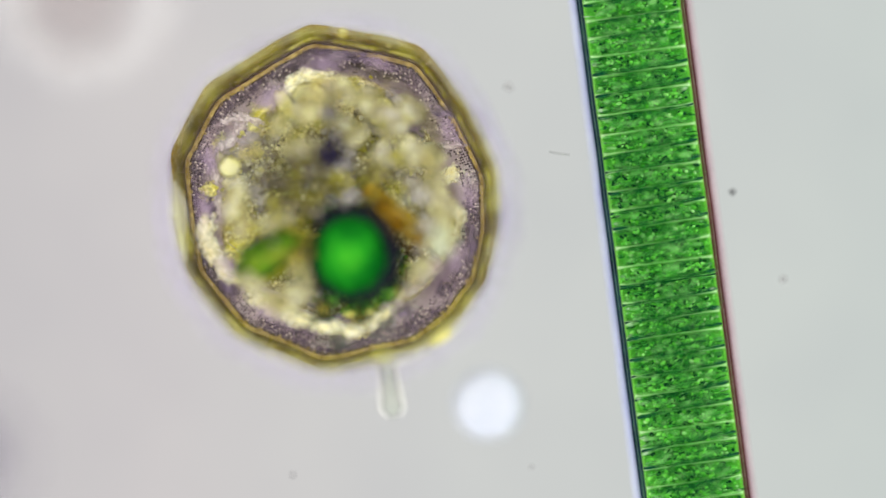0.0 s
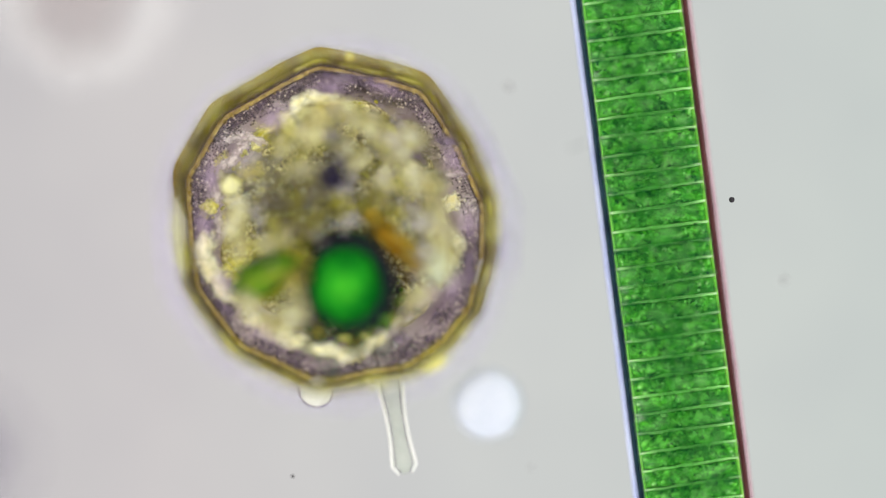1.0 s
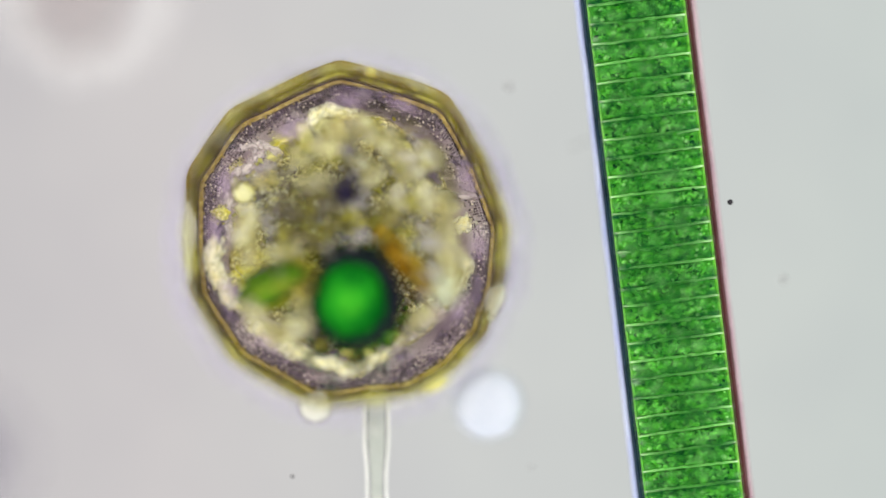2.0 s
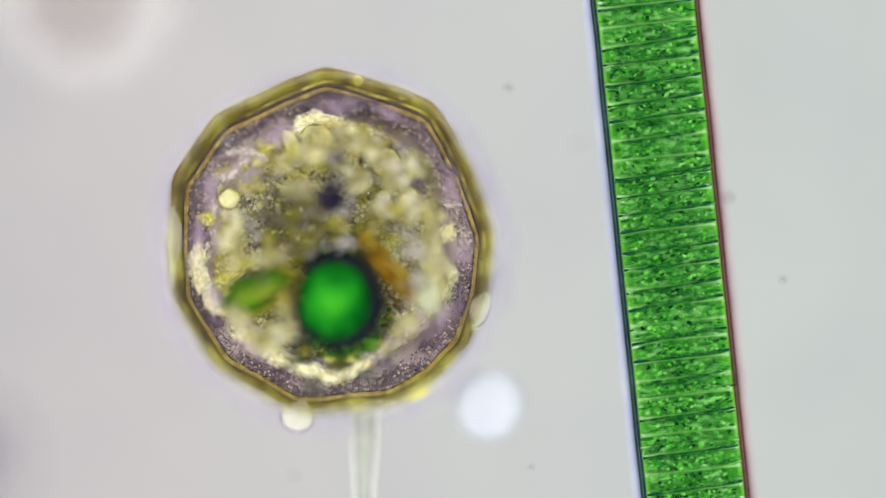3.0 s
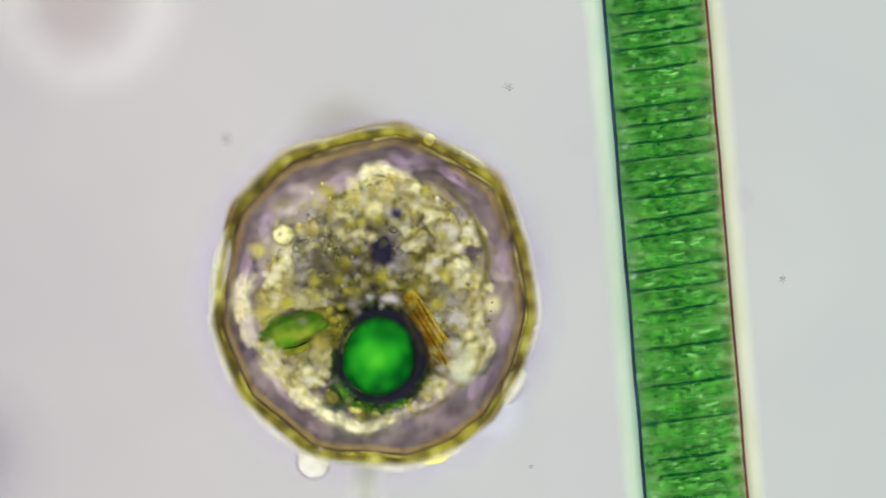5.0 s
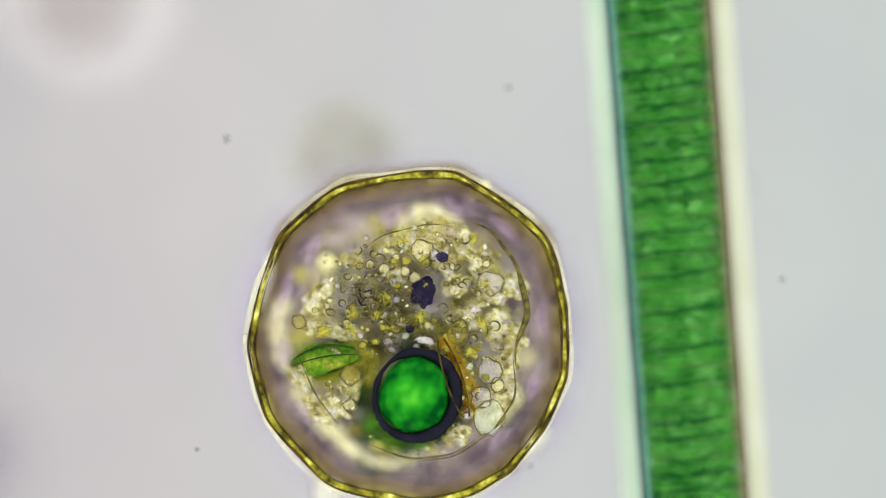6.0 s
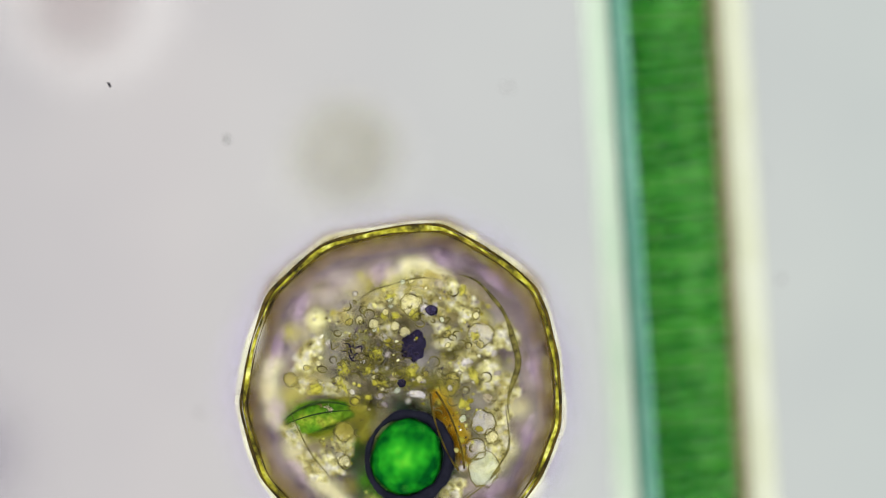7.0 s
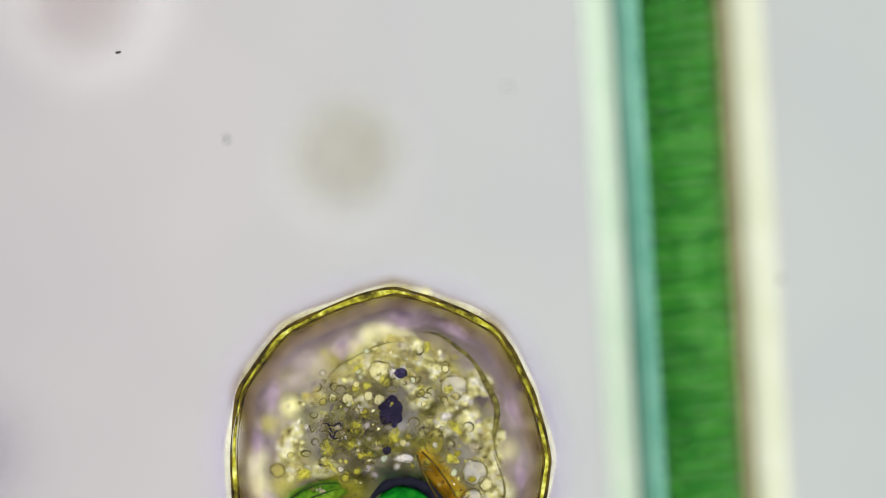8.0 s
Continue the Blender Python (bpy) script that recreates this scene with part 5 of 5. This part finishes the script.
SWIM["dot2"] = lying("bacterium", blob(3.2 * U, 3.0 * U, 3 * U, 2, 0.15, sub=2), "speck", 517, 843, "tiny round black bacterium adrift in the water", "bacterium", "drifting bacteria", -0.25)
SWIM["rod"] = lying("bacterium", tube(drawn([(-18 + 36 * q, -3 + 5 * q * q + 2 * math.sin(3 * q)) for q in np.linspace(0, 1, 10)]), 2.0 * U, False, 8), "dust", 990, 272, "thin curved grey rod adrift in the water", "bacterium", "drifting bacteria", -0.2)
SWIM["mote"] = lying("bacterium", blob(3.4 * U, 2.6 * U, 2.6 * U, 3, 0.3, sub=2), "speck", 348, 790, "tiny round black bacterium adrift in the water", "bacterium", "drifting bacteria", -0.2)
SWIM["glint"] = lying("bacterium", blob(6 * U, 2.4 * U, 2.4 * U, 4, 0.3, sub=2), "speck", 200, 110, "tiny dark rod-shaped bacterium adrift in the water", "bacterium", "drifting bacteria", -0.2)
SWIM["fleck"] = lying("drifting_fleck", blob(15 * U, 11 * U, 8 * U, 6, 0.5, sub=2), "smut", 570, 120, "small grey fleck adrift in the water", "fleck", "", -0.2)

# ---- where things are, time by time ----
CENTRE = [(0.0, 597, 352, -7), (0.5, 596, 370, -5.5), (1.0, 597, 393, -4.5), (1.5, 612, 410, -1.5), (1.7, 617, 415, -1.0), (2.8, 594, 424, -0.5), (3.0, 588, 431, 0), (3.5, 600, 415, 0),
          (4.0, 607, 446, -2), (4.5, 628, 480, 2), (4.7, 644, 497, 5), (5.8, 721, 584, 17), (6.0, 730, 594, 17), (6.5, 720, 632, 13), (7.0, 716, 690, 15), (7.5, 703, 752, 10), (8.0, 692, 808, 3)]
BALL = [(0.0, 12, 105), (1.5, 7, 118), (3.5, 5, 102), (4.5, 16, 110), (5.8, 31, 96), (6.5, 40, 114), (7.1, 34, 114), (8.0, 28, 120)]
FOOT_TIP = [(0.0, 697, 738, -8), (0.5, 705, 780, -8), (1.0, 718, 838, -10), (1.3, 690, 880, -5), (1.5, 664, 930, -1), (2.8, 656, 945, 0), (4.0, 657, 985, 0), (4.7, 652, 1020, 0), (8.0, 700, 1330, 0)]
AXIS = [(0.0, 1117, 1232), (1.0, 1117, 1229), (1.7, 1120, 1228), (2.8, 1139, 1231), (3.5, 1146, 1232), (4.5, 1156, 1233), (5.8, 1165, 1233), (6.5, 1168, 1230), (7.5, 1173, 1228), (8.0, 1177, 1229)]


def body_pose(t):
    ts = [r[0] for r in CENTRE]
    x, y, a = (float(np.interp(t, ts, [r[k] for r in CENTRE])) for k in (1, 2, 3))
    tilt = float(np.interp(t, (0, 4.0, 5.8, 8), (2.6, 2.6, 0.0, 0.0)))
    return Matrix.Translation(at(x, y - 1.1 * tilt, float(np.interp(t, (0, 0.6, 1.7, 2.8, 4.7, 5.8, 6.1, 6.5, 7.0, 8), (0, -0.03, -0.035, -0.01, 0, -0.045, -0.018, 0.052, 0.07, 0.07))))) @ pose(0, 0, 0, -tilt, 0, -a)


def motions():
    walk(ARCELLA, [(t, body_pose(t)) for t, *_ in CENTRE])
    walk(MOVERS["ball"], [(t, pose(x * U, -y * U, 0.008)) for t, x, y in BALL])
    walk(FOOT, [(t, body_pose(t).inverted() @ Matrix.Translation(at(x, y, -0.27)) @ pose(0, 0, 0, 0, 0, -a)) for t, x, y, a in FOOT_TIP])
    rows = []
    for t, top, low in AXIS:
        y = 900 - 61.8 * t
        lean = math.degrees(math.atan((low - top) / 882))
        rows.append((t, Matrix.Translation(at(top + (low - top) * y / 882, y, FIL_Z)) @ pose(0, 0, 0, 0, 0, lean)))
    walk(FILAMENT, rows)
    # seconds, then the places of the mint, cream and khaki fringe bands, their lift and the roll of the teal strip
    fringes = ((0.0, -62, 60, 70, 0, -90), (1.7, -62, 60, 70, 0, -90), (2.8, -66, 65, 74, 0.01, -85), (3.5, -75, 74, 76, 0.02, -75), (4.5, -88, 80, 79, 0.04, -50), (5.8, -97, 95, 82, 0.06, -30),
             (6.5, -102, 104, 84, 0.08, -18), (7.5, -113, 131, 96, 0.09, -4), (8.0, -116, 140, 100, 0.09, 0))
    walk(MOVERS["mint"], [(t, pose(m * U, 0, -0.06 + up * 1.3)) for t, m, c, k, up, roll in fringes])
    walk(MOVERS["cream"], [(t, pose(c * U, 0, -0.06 + up * 1.3)) for t, m, c, k, up, roll in fringes])
    walk(MOVERS["khaki"], [(t, pose(k * U, 0, -0.06 + up * 1.65)) for t, m, c, k, up, roll in fringes])
    walk(MOVERS["teal"], [(t, pose(0, 0, 0, 0, roll, 0)) for t, m, c, k, up, roll in fringes])
    for key, rows in (("foot", ((0.0, -52, 262), (0.5, -60, 285), (1.5, -62, 300), (2.8, -62, 306), (4.5, -62, 312), (8.0, -62, 312))),
                      ("right", ((0.0, 235, 108), (1.0, 246, 112), (1.7, 256, 116), (2.8, 260, 118), (4.5, 264, 118), (8.0, 264, 118)))):
        walk(MOVERS[key + "_blister"], [(t, pose(x * U, -y * U, -0.30 + 0.15 * min(1, t / 1.7))) for t, x, y in rows])
    walk(SWIM["dot"], [(0.0, pose(*at(1297, 340, -0.245))), (0.5, pose(*at(1302, 348, -0.235))), (1.0, pose(*at(1295, 354, -0.225))), (1.5, pose(*at(1293, 361, -0.22))), (3.0, pose(*at(1291, 350, -0.30))),
                       (3.5, pose(*at(1297, 355, -0.33))), (4.0, pose(*at(1303, 349, -0.34))), (4.5, pose(*at(1308, 357, -0.36))), (5.8, pose(*at(1320, 330, -0.40))), (8.0, pose(*at(1350, 290, -0.405)))])
    walk(SWIM["dot2"], [(0.0, pose(*at(518, 842, -0.27))), (0.6, pose(*at(518, 843, -0.27))), (1.7, pose(*at(517, 844, -0.26))), (3.0, pose(*at(520, 843, -0.33))), (4.0, pose(*at(525, 840, -0.405))), (8.0, pose(*at(540, 830, -0.405)))])
    walk(SWIM["mote"], [(0.0, pose(*at(-120, 900, -0.30))), (4.7, pose(*at(60, 930, -0.20))), (5.8, pose(*at(348, 815, -0.01))), (6.5, pose(*at(350, 762, 0.05))), (7.2, pose(*at(352, 720, -0.2))), (8.0, pose(*at(354, 690, -0.40)))])
    walk(SWIM["glint"], [(0.0, pose(*at(-200, 300, -0.2), 0, 0, 40)), (5.8, pose(*at(-40, 260, -0.1), 0, 0, 0)), (6.5, pose(*at(110, 215, -0.08), 0, 0, -30)), (7.0, pose(*at(193, 150, 0.05), 0, 0, -60)), (7.6, pose(*at(201, 105, 0.06), 0, 0, -30)), (8.0, pose(*at(209, 93, 0.06), 0, 0, 10))])
    walk(SWIM["rod"], [(0.0, pose(*at(990, 272, -0.2))), (0.2, pose(*at(993, 268, -0.22))), (0.4, pose(*at(1004, 272, -0.28), 0, 0, 25)), (0.8, pose(*at(1024, 258, -0.405), 0, 0, 30)), (8.0, pose(*at(1030, 250, -0.405), 0, 0, 30))])
    fleck = ((0.0, 640, -120, -0.2), (3.7, 640, -100, -0.2), (3.9, 645, -10, -0.18), (4.0, 621, 54, -0.15), (4.1, 569, 121, -0.13), (4.2, 475, 96, -0.13), (4.3, 475, 5, -0.13), (4.4, 560, -40, -0.16),
             (4.5, 648, 2, -0.2), (4.6, 686, 74, -0.24), (4.7, 703, 155, -0.28), (5.8, 760, 420, -0.39), (8.0, 780, 760, -0.39))
    walk(SWIM["fleck"], [(t, pose(*at(x, y, z))) for t, x, y, z in fleck])


motions()
